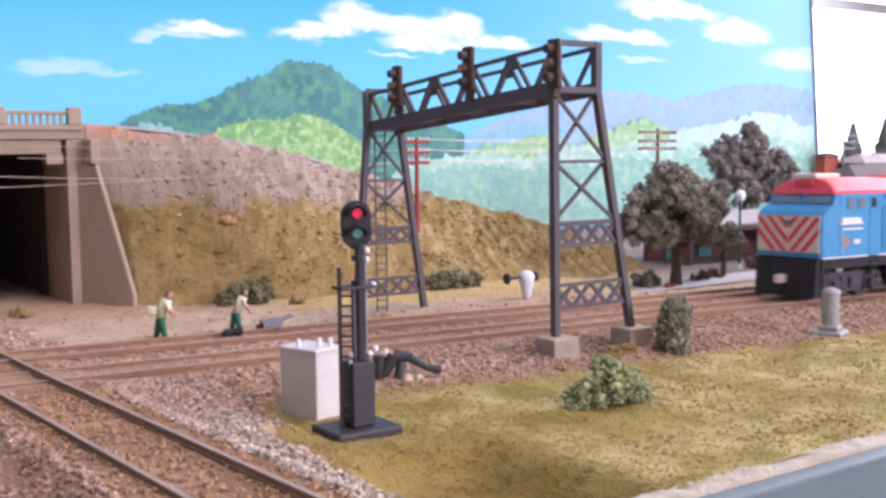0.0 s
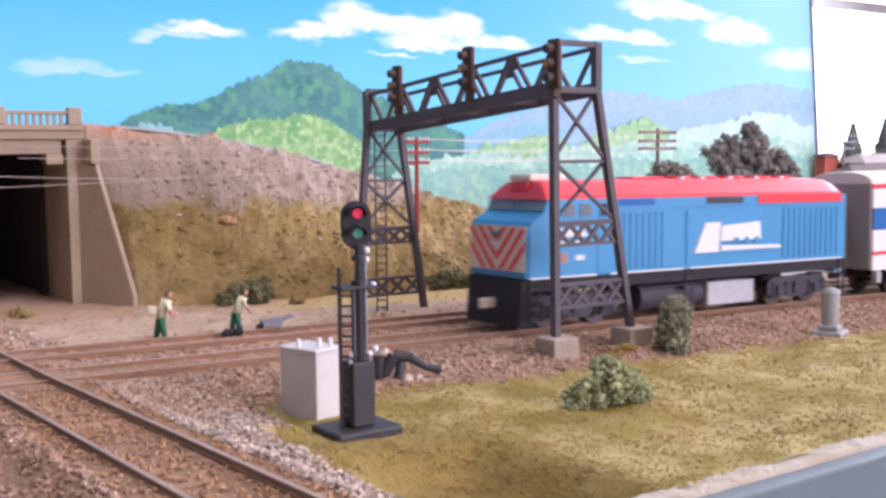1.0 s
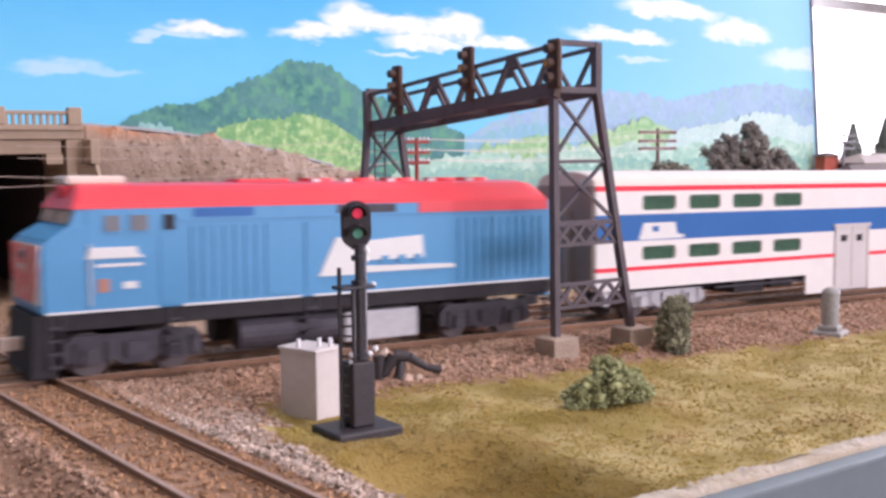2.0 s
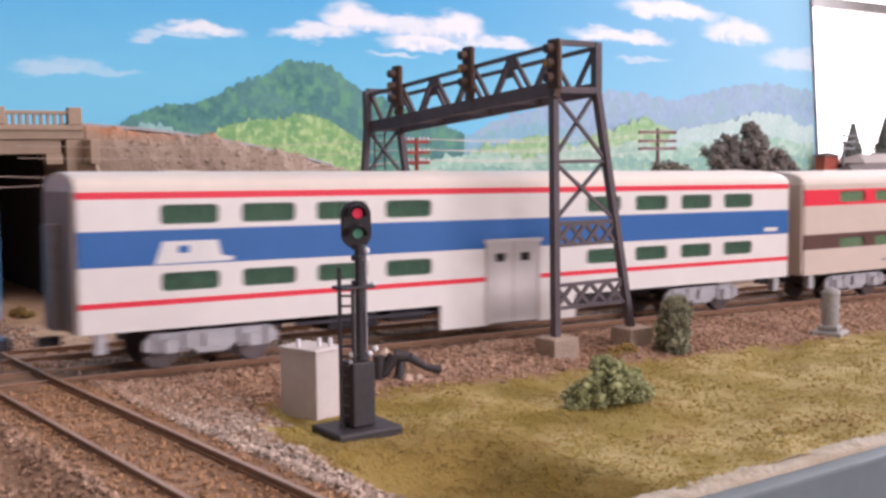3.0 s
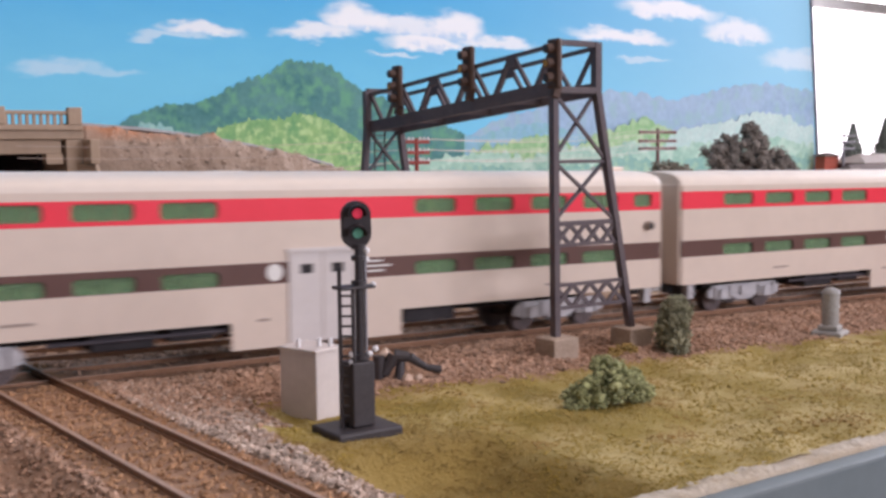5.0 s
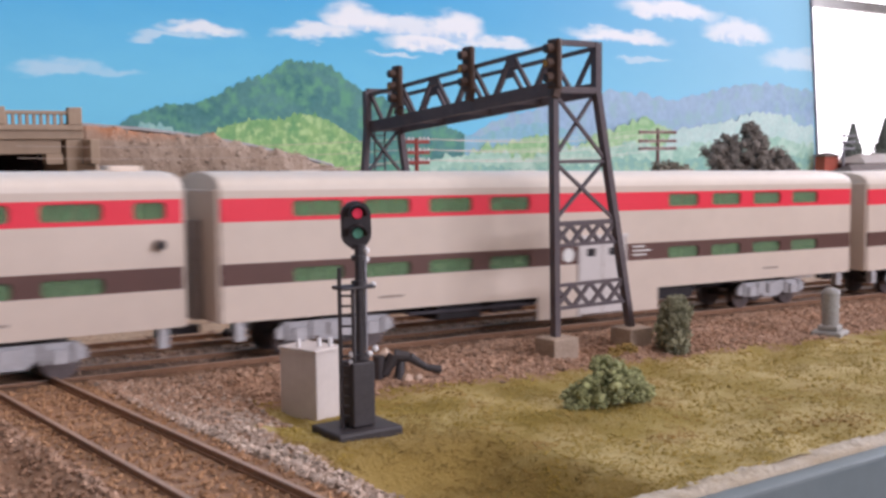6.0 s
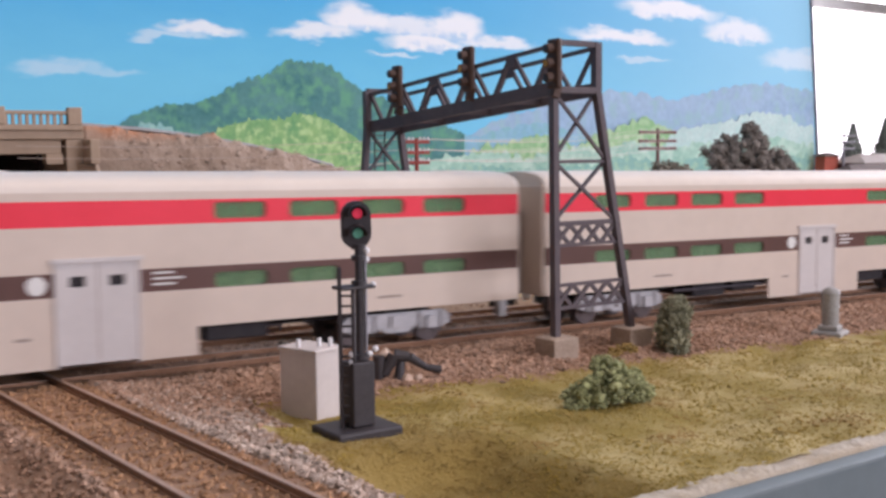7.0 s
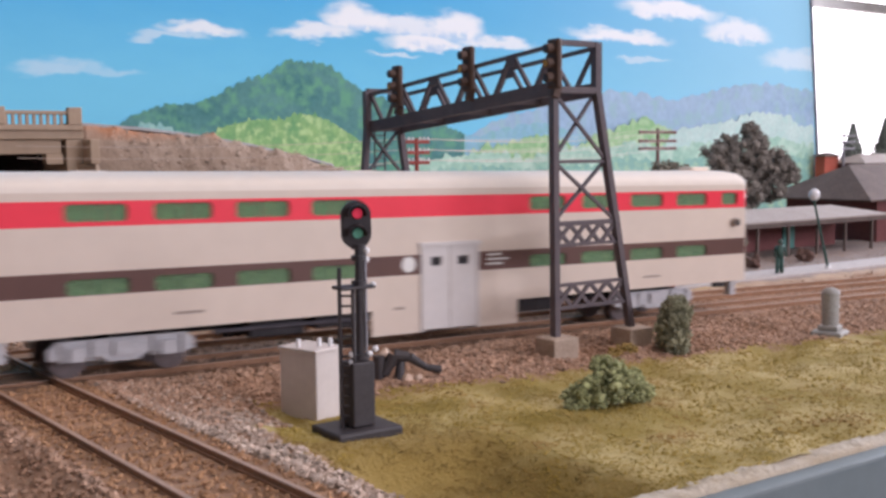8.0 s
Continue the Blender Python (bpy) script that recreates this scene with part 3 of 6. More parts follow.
def track(name, label, at, stops, u0, u1, half=0.0148, gauge=0.0165):
    """Track along at(u), the middle of the rail tops; rails bend at the stops; ties of their own from u0 to u1."""
    th = thing(name, label, "railway track")
    th["kind"] = "structure"

    def frame_at(u):
        p, d = at(u), at(u + 0.001) - at(u)
        d.z = 0
        d.normalize()
        return p, d, Vector((-d.y, d.x, 0))

    for k in (-1, 1):
        web, head = bmesh.new(), bmesh.new()
        pts = [p + (sd + Vector((0, 0, CANT))) * k * gauge / 2 for p, d, sd in map(frame_at, stops)]
        zc = Vector((0, 0, -0.0001))
        for p, q in zip(pts, pts[1:]):
            rail_web(web, p, q)
            beam(head, p + zc, q + zc, 0.0011, 0.0002, (0, 0, 1))
        r = part("rail", web, M_RAIL, th, "rusty brown rail")
        part("rail_head", head, M_RAILTOP, r, "worn rail head")
    me = None
    far_ties = bmesh.new()
    far = False
    for i in range(int(abs(stops[-1] - stops[0]) / 0.0066)):
        u = stops[0] + math.copysign((i + 0.5) * 0.0066, stops[-1] - stops[0])
        p, d, sd = frame_at(u)
        m = Matrix.Translation((p.x, p.y, p.z - RAILH - 0.0002 + random.uniform(-0.0001, 0.0001))) @ pose(0, 0, 0, 0, 0, math.degrees(math.atan2(d.y, d.x)) + random.uniform(-1.2, 1.2))
        if not u0 < u < u1:
            box(far_ties, -0.0014, -half, -0.0019, 0.0014, half, 0, m=m)
            far = True
            continue
        if me is None:
            t = part("tie", bx(-0.0014, -half, -0.0019, 0.0014, half, 0, 0.0002), M_TIE, th)
            me = t.data
        else:
            t = new("tie", me)
            t.parent = th
        t.matrix_basis = m
    if far:
        tagged(part("ties", far_ties, M_TIE, th), kind="stuff")
    else:
        far_ties.free()
    return th


BENDS = [-1.24, -0.3, -0.1] + [0.03 * i for i in range(20)] + [0.8, 1.2, 1.98]
track("main_track", "railway track with rusty rails and brown ties", lambda x: Vector((x, line_y(x), line_z(x))), BENDS, -0.1, 1.6)
track("second_track", "weathered second track behind the main line, partly buried", lambda x: Vector((x, second_y(x), line_z(x) + 0.0002)), BENDS, -0.1, 1.6, 0.0128)
track("crossing_track", "railway track crossing the main line at an angle", lambda y: Vector((cross_x(y), y, cross_z(y))), [0.3, 0.1, 0.0, -0.08, -0.1515], -1, 1)

# ---- overpass ----
br = thing("road_overpass", "tan concrete road overpass with a balustrade", "bridge")
part("deck", bx(-0.1, 0.1655, 0.0668, 0.1335, 0.405, 0.0706, 0.0004), M_CONC, br)
part("kerb", bx(-0.1, 0.164, 0.0706, 0.1290, 0.1675, 0.0730, 0.0003), M_CONC, br)
part("girder", bx(-0.1, 0.168, 0.0606, 0.1206, 0.173, 0.0668, 0.0003), M_CONC, br)
part("girder", bx(-0.1, 0.19, 0.0606, 0.1206, 0.195, 0.0668, 0.0003), M_CONC, br)
part("bearing", bx(0.1140, 0.167, 0.0562, 0.1210, 0.174, 0.0606, 0.0003), M_CONC, br)
part("pier", bx(0.1222, 0.166, -0.006, 0.1335, 0.405, 0.0668, 0.0004), M_CONC, br)
# back, side panels and soffit are added, their dark colour being the underpass's shade
part("back_wall", bx(-0.01, 0.398, -0.006, 0.1222, 0.405, 0.0668), M_UNDERPASS_SHADE, br, "added back of the underpass, coloured dark for its shade")
part("lining", bx(0.1200, 0.205, -0.006, 0.1219, 0.398, 0.0665), M_UNDERPASS_SHADE, br, "added side panel, coloured dark for the underpass's shade")
part("lining", bx(-0.0098, 0.17, -0.006, -0.0085, 0.398, 0.0665), M_UNDERPASS_SHADE, br)
part("soffit", bx(-0.0085, 0.196, 0.0635, 0.12, 0.398, 0.0666), M_UNDERPASS_SHADE, br)
# far pier, out of view, added to keep light out from the left
part("pier", bx(-0.022, 0.166, -0.006, -0.01, 0.405, 0.0668, 0.0004), M_CONC, br)
part("corbel", bx(0.1291, 0.1545, 0.0562, 0.1330, 0.1655, 0.0666, 0.0004), M_CONC, br)


def wing_wall():
    """Tapered wall that flares forward from the pier."""
    bm = bmesh.new()
    a0, a1 = Vector((0.1262, 0.166, 0)), Vector((0.1402, 0.139, 0))
    t = Vector((0.0022, 0.0012, 0))
    d = a1 - a0
    outline = [(0.0, -0.006), (1.0, -0.006), (1.0, 0.001), (0.36, 0.0560), (0.0, 0.0560)]
    f = [bm.verts.new(a0 + d * u + Vector((0, 0, z))) for u, z in outline]
    g = [bm.verts.new(a0 + d * u + t + Vector((0, 0, z))) for u, z in outline]
    bm.faces.new(f)
    bm.faces.new(list(reversed(g)))
    for i in range(len(f)):
        j = (i + 1) % len(f)
        bm.faces.new((f[j], f[i], g[i], g[j]))
    bmesh.ops.recalc_face_normals(bm, faces=bm.faces)
    bmesh.ops.bevel(bm, geom=list(bm.edges), offset=0.0004, segments=1, affect="EDGES")
    return bm


part("wing_wall", wing_wall(), M_CONC, br)
bal = part("balustrade", bx(-0.1, 0.1645, 0.0772, 0.1240, 0.167, 0.0788, 0.0003), M_CONC, br)
for i in range(46):
    x = 0.1205 - i * 0.0028
    part("baluster", bx(x - 0.0006, 0.165, 0.0730, x + 0.0006, 0.1662, 0.0772), M_CONC, bal)
for x in (0.1256, 0.0945, 0.064, 0.034):
    part("post", bx(x - 0.0027, 0.1635, 0.0730, x + 0.0031, 0.168, 0.0803, 0.0004), M_CONC, br)

# ---- signal gantry ----
ga = thing("signal_gantry", "dark steel signal gantry spanning the tracks", "signal gantry")
TOW = {"near": (-0.0401, 0.2200, 0.2535, 0.2192, 0.2375), "far": (0.0613, 0.2035, 0.2358, 0.2101, 0.2251)}


def tower(y, xl0, xr0, xl1, xr1, base, deck, top, zs, ladder):
    """A braced tower: zs are the heights of the brace ends and of the two lattice panels."""
    def xl(z):
        return xl0 + (xl1 - xl0) * (z - base) / (deck - base)

    def xr(z):
        return xr0 + (xr1 - xr0) * (min(z, deck) - base) / (deck - base)

    for f in (xl, xr):
        part("leg", beam(bmesh.new(), (f(base), y, base), (f(deck), y, deck), 0.0022, 0.0026), M_STEEL, ga)
        part("leg", beam(bmesh.new(), (f(deck), y, deck), (f(deck), y, top), 0.0026, 0.0026), M_STEEL, ga)
    for z0, z1 in ((deck - 0.001, zs[0]), (zs[0], zs[1])):
        part("brace", beam(bmesh.new(), (xl(z0), y, z0), (xr(z1), y, z1), 0.0010, 0.001), M_STEEL, ga)
        part("brace", beam(bmesh.new(), (xr(z0), y + 0.0012, z0), (xl(z1), y + 0.0012, z1), 0.0010, 0.001), M_STEEL, ga)
        part("strut", beam(bmesh.new(), (xl(z1), y, z1), (xr(z1), y, z1), 0.0011, 0.001), M_STEEL, ga)
    for zt, zb in ((zs[1] - 0.0005, zs[2]), (zs[3], zs[4])):
        bm = bmesh.new()
        beam(bm, (xl(zt), y, zt), (xr(zt), y, zt), 0.0011, 0.0012)
        beam(bm, (xl(zb), y, zb), (xr(zb), y, zb), 0.0011, 0.0012)
        n = 4
        for i in range(n):
            u0, u1 = i / n, (i + 1) / n
            xa, xb = xl(zt) + (xr(zt) - xl(zt)) * u0, xl(zt) + (xr(zt) - xl(zt)) * u1
            beam(bm, (xa, y, zb), (xb, y, zt), 0.0013, 0.0008)
            beam(bm, (xa, y + 0.0003, zt), (xb, y + 0.0003, zb), 0.0013, 0.0008)
        part("lattice_panel", bm, M_STEEL, ga)
    if ladder:
        lad = bmesh.new()
        for x in (0.2145, 0.2192):
            beam(lad, (x, y + 0.002, base - 0.001), (x, y + 0.002, deck), 0.0005, 0.0005)
        for i in range(24):
            beam(lad, (0.2145, y + 0.002, base + 0.002 + i * 0.003), (0.2192, y + 0.002, base + 0.002 + i * 0.003), 0.0005, 0.0005)
        part("ladder", lad, M_STEEL, ga)


tower(*TOW["near"], -0.0008, 0.079, 0.0945, (0.0560, 0.0362, 0.0290, 0.0160, 0.0085), False)
tower(*TOW["far"], -0.0046, 0.0700, 0.0836, (0.0486, 0.0295, 0.0236, 0.0093, 0.0027), True)


def span(x0, x1, z, u):
    """A point u of the way along the span; z is its height at the near end."""
    return Vector((x0 + (x1 - x0) * u, -0.0401 + 0.1014 * u, z - 0.0100 * u))


for x0, x1 in ((0.2198, 0.2112), (0.2375, 0.2258)):
    part("bottom_chord", beam(bmesh.new(), span(x0, x1, 0.0794, 0), span(x0, x1, 0.0796, 1), 0.0016, 0.0044, (0, 0, 1)), M_STEEL, ga)
    part("top_chord", beam(bmesh.new(), span(x0, x1, 0.0928, 0), span(x0, x1, 0.0922, 1), 0.0013, 0.0013, (0, 0, 1)), M_STEEL, ga)
    for uc in (0.0, 0.195, 0.395, 0.60, 0.80, 1.0):
        for k in (-1, 1):
            ub = uc + k * 0.088
            if -0.001 < ub < 1.001:
                part("diagonal", beam(bmesh.new(), span(x0, x1, 0.0920, min(1, max(0, uc + k * 0.012))), span(x0, x1, 0.0805, ub), 0.0012, 0.0012, (0, 0, 1)), M_STEEL, ga)
        part("gusset", beam(bmesh.new(), span(x0, x1, 0.0908, max(0, uc - 0.022)), span(x0, x1, 0.0908, min(1, uc + 0.022)), 0.0015, 0.0026, (0, 0, 1)), M_STEEL, ga)
for u in (0.0, 0.25, 0.5, 0.75, 1.0):
    part("cross_tie", beam(bmesh.new(), span(0.2192, 0.2101, 0.0790, u), span(0.2375, 0.2251, 0.0790, u), 0.0024, 0.0020, (0, 0, 1)), M_STEEL, ga)
for u in (0.0, 1.0):
    part("cross_tie", beam(bmesh.new(), span(0.2192, 0.2101, 0.0938, u), span(0.2375, 0.2251, 0.0938, u), 0.0018, 0.0018, (0, 0, 1)), M_STEEL, ga)
for (x, y) in ((0.2200, -0.0401), (0.2535, -0.0401)):
    part("footing", bx(x - 0.0052, y - 0.0055, -0.010, x + 0.0052, y + 0.0045, -0.0005, 0.0005), M_GREYCONC, ga, "grey concrete footing block")
for (x, y) in ((0.2035, 0.0613), (0.2358, 0.0613)):
    part("footing", bx(x - 0.0045, y - 0.003, -0.007, x + 0.0045, y + 0.003, -0.0040, 0.0004), M_GREYCONC, ga, "grey concrete footing block")


def gantry_signal(u, zc):
    """Tall brown signal head with hooded lamps facing along the track."""
    c = span(0.2178, 0.2087, zc + 0.01 * u, u)
    hd = part("signal_head", bx(c.x - 0.0012, c.y - 0.0029, c.z - 0.0078, c.x + 0.001, c.y + 0.0029, c.z + 0.0078, 0.0009), M_BRONZE, ga, "brown signal head with three hooded lamps")
    for k in (-1, 0, 1):
        bm = bmesh.new()
        rod(bm, (c.x - 0.0012, c.y, c.z + 0.0045 * k + 0.0004), (c.x - 0.0038, c.y, c.z + 0.0045 * k), 0.0015, 10)
        part("hood", bm, M_BRONZE, hd)
        part("lens", rod(bmesh.new(), (c.x - 0.0038, c.y, c.z + 0.0045 * k), (c.x - 0.004, c.y, c.z + 0.0045 * k), 0.0011, 10), M_YELLOW if k == 0 else M_BLACK, hd)
    part("bracket", beam(bmesh.new(), (c.x, c.y, c.z - 0.0105), (c.x + 0.0012, c.y, c.z - 0.006), 0.0028, 0.0018), M_BRONZE, hd)


gantry_signal(-0.02, 0.0868)
gantry_signal(0.385, 0.0878)
gantry_signal(0.785, 0.0842)

# ---- wayside signal and relay box ----
sg = thing("track_signal", "black two-lamp railway signal with red and green lenses", "railway signal")
SX, SY = 0.1235, -0.0813
part("base", bx(0.1136, -0.0880, -0.0092, 0.1312, -0.0740, -0.0058, 0.0006), M_BLACK, sg)
part("case", bx(0.1196, -0.0845, -0.0056, 0.1256, -0.0788, 0.0099, 0.0004), M_BLACK, sg)
part("mast", rod(bmesh.new(), (SX, SY, 0.009), (SX, SY, 0.039), 0.0010, 12), M_BLACK, sg)
for z, r in ((0.0108, 0.0022), (0.0285, 0.0019), (0.0345, 0.0018), (0.0372, 0.0017)):
    part("collar", rod(bmesh.new(), (SX, SY, z - 0.0006), (SX, SY, z + 0.0006), r, 12), M_BLACK, sg)
HEAD = pose(SX - 0.0006, SY, 0.0424, 0, 0, -24)


def capsule(bm, rx, h, y0, y1, m):
    pts = []
    for i in range(24):
        a = math.tau * i / 24
        pts.append((rx * math.cos(a), rx * math.sin(a) + (h if math.sin(a) > 0 else -h)))
    b2 = extrude(pts, y0, y1)
    bmesh.ops.bevel(b2, geom=[e for e in b2.edges if abs(e.verts[0].co.y - e.verts[1].co.y) < 1e-6], offset=0.0004, segments=2, affect="EDGES")
    bmesh.ops.transform(b2, matrix=m, verts=b2.verts)
    return b2


tg = part("target", capsule(None, 0.0036, 0.0021, -0.0008, 0.0018, HEAD), M_BLACK, sg, "oval black target plate")
M_RED = glow("red_lens", (1.0, 0.06, 0.12), 0.35)
M_GREEN = glow("green_lens", (0.16, 0.5, 0.36), 0.12)
for dz, m, nm in ((0.0027, M_RED, "glowing red lens"), (-0.0020, M_GREEN, "dull green lens")):
    lb = rod(bmesh.new(), (0.0003, -0.0006, dz), (0.0003, -0.0013, dz), 0.0013, 20, 0.0010)
    bmesh.ops.transform(lb, matrix=HEAD, verts=lb.verts)
    part("lens", lb, m, tg, nm)
    hb = bmesh.new()
    n = 18
    ring = []
    for i in range(n + 1):
        a = radians(-15 + 210 * i / n)
        for r in (0.0019, 0.0022):
            for yv in (-0.0006, -0.0034 - 0.0006 * math.sin(a)):
                ring.append(hb.verts.new((0.0003 + r * math.cos(a), yv, dz + r * math.sin(a))))
    for i in range(n):
        a, b = ring[4 * i:4 * i + 4], ring[4 * i + 4:4 * i + 8]
        for p, q in ((0, 1), (2, 3), (0, 2), (1, 3)):
            hb.faces.new((a[p], a[q], b[q], b[p]))
    bmesh.ops.recalc_face_normals(hb, faces=hb.faces)
    bmesh.ops.transform(hb, matrix=HEAD, verts=hb.verts)
    part("hood", hb, M_BLACK, tg)
lad = bmesh.new()
for x, y, z in ((0.1180, -0.0815, 0.0325), (0.1206, -0.0833, 0.0272)):
    rod(lad, (x, y, -0.006), (x, y, z), 0.0005, 6)
for i in range(13):
    rod(lad, (0.1180, -0.0815, -0.003 + i * 0.0024), (0.1206, -0.0833, -0.003 + i * 0.0024), 0.0003, 5)
part("ladder", lad, M_BLACK, sg)
part("platform", bx(0.1175, -0.0835, 0.0272, 0.1268, -0.0785, 0.0280, 0.0002), M_BLACK, sg)
for x, y, z in ((0.1272, -0.0815, 0.0278), (0.1252, -0.0820, 0.0362), (0.1254, -0.0815, 0.0340), (0.1256, -0.0820, 0.0113), (0.1203, -0.0828, 0.0118), (0.1275, -0.0815, 0.0122), (0.1203, -0.0828, 0.0098)):
    bm = bmesh.new()
    bmesh.ops.create_icosphere(bm, subdivisions=2, radius=0.0008, matrix=Matrix.Translation((x, y, z)))
    part("fitting", bm, M_WHITE, sg, "small white fitting")
part("conduit", rod(bmesh.new(), (SX + 0.0013, SY - 0.0006, 0.012), (SX + 0.0013, SY - 0.0006, 0.036), 0.0004, 6), M_GREYMET, sg, "grey conduit on the mast")

rb = thing("relay_box", "light grey relay box beside the signal", "relay box", pose(0.1207, -0.0635, 0, 0, 0, 18))
part("body", bx(0, 0, -0.009, 0.0098, 0.0130, 0.0088, 0.0003), M_GREYPL, rb)
part("lid", bx(-0.0004, -0.0004, 0.0088, 0.0102, 0.0134, 0.0097, 0.0003), M_GREYPL, rb)
for x, y in ((0.0015, 0.0075), (0.0055, 0.004), (0.0075, 0.002)):
    part("terminal", rod(bmesh.new(), (x, y, 0.0096), (x, y, 0.0118), 0.0006, 10), M_WHITE, rb, "white terminal post")

# ---- train ----
M_BLUE = mat("loco_blue", (0.055, 0.26, 0.48), (0.06, 0.275, 0.51), 0.4, scale=60, spec=0.5, fine_mix=0.06)
M_LRED = mat("loco_red", (0.74, 0.05, 0.06), (0.78, 0.06, 0.07), 0.4, scale=60, spec=0.5, fine_mix=0.06)
M_CREAM = mat("car_cream", (0.6, 0.5, 0.42), (0.64, 0.535, 0.45), 0.45, scale=30, spec=0.4, fine_mix=0.06)
M_ROOFCREAM = mat("car_roof_cream", (0.68, 0.6, 0.52), (0.72, 0.64, 0.56), 0.5, scale=40, spec=0.4, fine_mix=0.06)
M_CARWHITE = mat("car_white", (0.74, 0.7, 0.66), (0.78, 0.74, 0.7), 0.45, scale=30, spec=0.4, fine_mix=0.06)
M_CARRED = mat("car_red", (0.8, 0.03, 0.055), (0.84, 0.035, 0.065), 0.45, scale=60, fine_mix=0.06)
M_BROWN = mat("car_brown", (0.1, 0.046, 0.036), (0.12, 0.055, 0.044), 0.45, scale=60, fine_mix=0.06)
M_CARBLUE = mat("car_blue", (0.018, 0.12, 0.35), (0.022, 0.13, 0.38), 0.45, scale=60, fine_mix=0.06)
M_DOOR = mat("door_grey_white", (0.56, 0.52, 0.5), (0.6, 0.56, 0.54), 0.45, scale=60, fine_mix=0.06)
M_END = mat("car_end_grey", (0.3, 0.24, 0.205), (0.34, 0.275, 0.235), 0.6, scale=60, fine_mix=0.06)
M_TRUCK = mat("silver_truck", (0.42, 0.41, 0.42), (0.52, 0.51, 0.52), 0.5, 0.1, scale=300, bump=0.3)
M_DTRUCK = mat("dark_truck", (0.05, 0.045, 0.055), (0.08, 0.07, 0.08), 0.6, 0.1, scale=300)
M_UNDER = mat("underframe_black", (0.02, 0.017, 0.02), (0.035, 0.03, 0.033), 0.7, scale=300)
M_WHEEL = mat("wheel_steel", (0.12, 0.1, 0.1), (0.16, 0.13, 0.13), 0.4, 0.7, scale=300)
M_STRIPEW = mat("nose_cream_white", (0.72, 0.6, 0.5), (0.76, 0.64, 0.54), 0.5, scale=60, fine_mix=0.06)
M_LOGO = mat("decal_white", (0.74, 0.73, 0.7), (0.7, 0.69, 0.66), 0.5, scale=100, fine_mix=0.06)
M_PANE = glass("green_window_glass", (0.36, 0.54, 0.32), 0.06)
M_DPANE = glass("grey_green_window_glass", (0.15, 0.3, 0.2), 0.18)
M_CABPANE = mat("grey_cab_glass", (0.17, 0.175, 0.19), (0.22, 0.22, 0.23), 0.12, scale=100, spec=0.8, fine_mix=0.05)
M_INT = mat("car_interior", (0.2, 0.24, 0.18), (0.26, 0.3, 0.22), 0.8, scale=60)
M_SEAT = mat("car_seat", (0.06, 0.16, 0.08), (0.09, 0.2, 0.1), 0.8, scale=80)

OFF = {"loco": 0.0, "c1": 0.1937, "c2": 0.4947, "c3": 0.7967, "c4": 1.0996}
TRAIN = [(0.0, 0.3885), (0.5, 0.30716), (1.0, 0.2298), (1.5, 0.1542), (3.0, -0.1176), (3.5, -0.2110), (4.5, -0.3976), (6.0, -0.6798), (7.0, -0.8620), (8.0, -1.0497)]
WHEELS = []


def wheelset(parent, x, r, half=0.0078):
    bm = bmesh.new()
    rod(bm, (0, -half - 0.001, 0), (0, half + 0.001, 0), 0.001, 8)
    for k in (-1, 1):
        rod(bm, (0, k * half, 0), (0, k * (half + 0.0022), 0), r, 20)
        rod(bm, (0, k * (half - 0.0008), 0), (0, k * half, 0), r + 0.0006, 20)
        for i in range(4):
            a = math.tau * i / 4
            rod(bm, (0.6 * r * math.cos(a), k * (half + 0.0022), 0.6 * r * math.sin(a)), (0.6 * r * math.cos(a), k * (half + 0.0025), 0.6 * r * math.sin(a)), 0.0006, 6)
    w = part("wheelset", bm, M_WHEEL, parent)
    w.location = (x, 0, r)
    WHEELS.append((w, x, r))


def truck_frame(name, x0, x1, y, material, parent, z0=0.0028, z1=0.0088):
    """Side frame with drop equaliser, journal boxes and springs."""
    xc = (x0 + x1) / 2
    h = (x1 - x0) / 2
    out = [(x0, z1 - 0.002), (x0 + 0.12 * h, z1), (x1 - 0.12 * h, z1), (x1, z1 - 0.002), (x1, z0 + 0.0015), (x1 - 0.25 * h, z0 + 0.0008), (xc + 0.35 * h, z0 + 0.0018), (xc + 0.2 * h, z0), (xc - 0.2 * h, z0), (xc - 0.35 * h, z0 + 0.0018), (x0 + 0.25 * h, z0 + 0.0008), (x0, z0 + 0.0015)]
    s = 1 if y > 0 else -1
    bm = extrude(out, y, y + s * 0.0014)
    b2 = bm
    for u in (-0.62, 0.62):
        box(b2, xc + u * h - 0.0022, min(y + s * 0.001, y + s * 0.0028), 0.0035, xc + u * h + 0.0022, max(y + s * 0.001, y + s * 0.0028), 0.0072)
        for k in (-1, 1):
            rod(b2, (xc + u * h + k * 0.0042, y + s * 0.0016, 0.0035), (xc + u * h + k * 0.0042, y + s * 0.0016, 0.0085), 0.0009, 8)
    box(b2, xc - 0.003, min(y, y + s * 0.0026), 0.0045, xc + 0.003, max(y, y + s * 0.0026), 0.0082)
    return part(name, bm, material, parent)


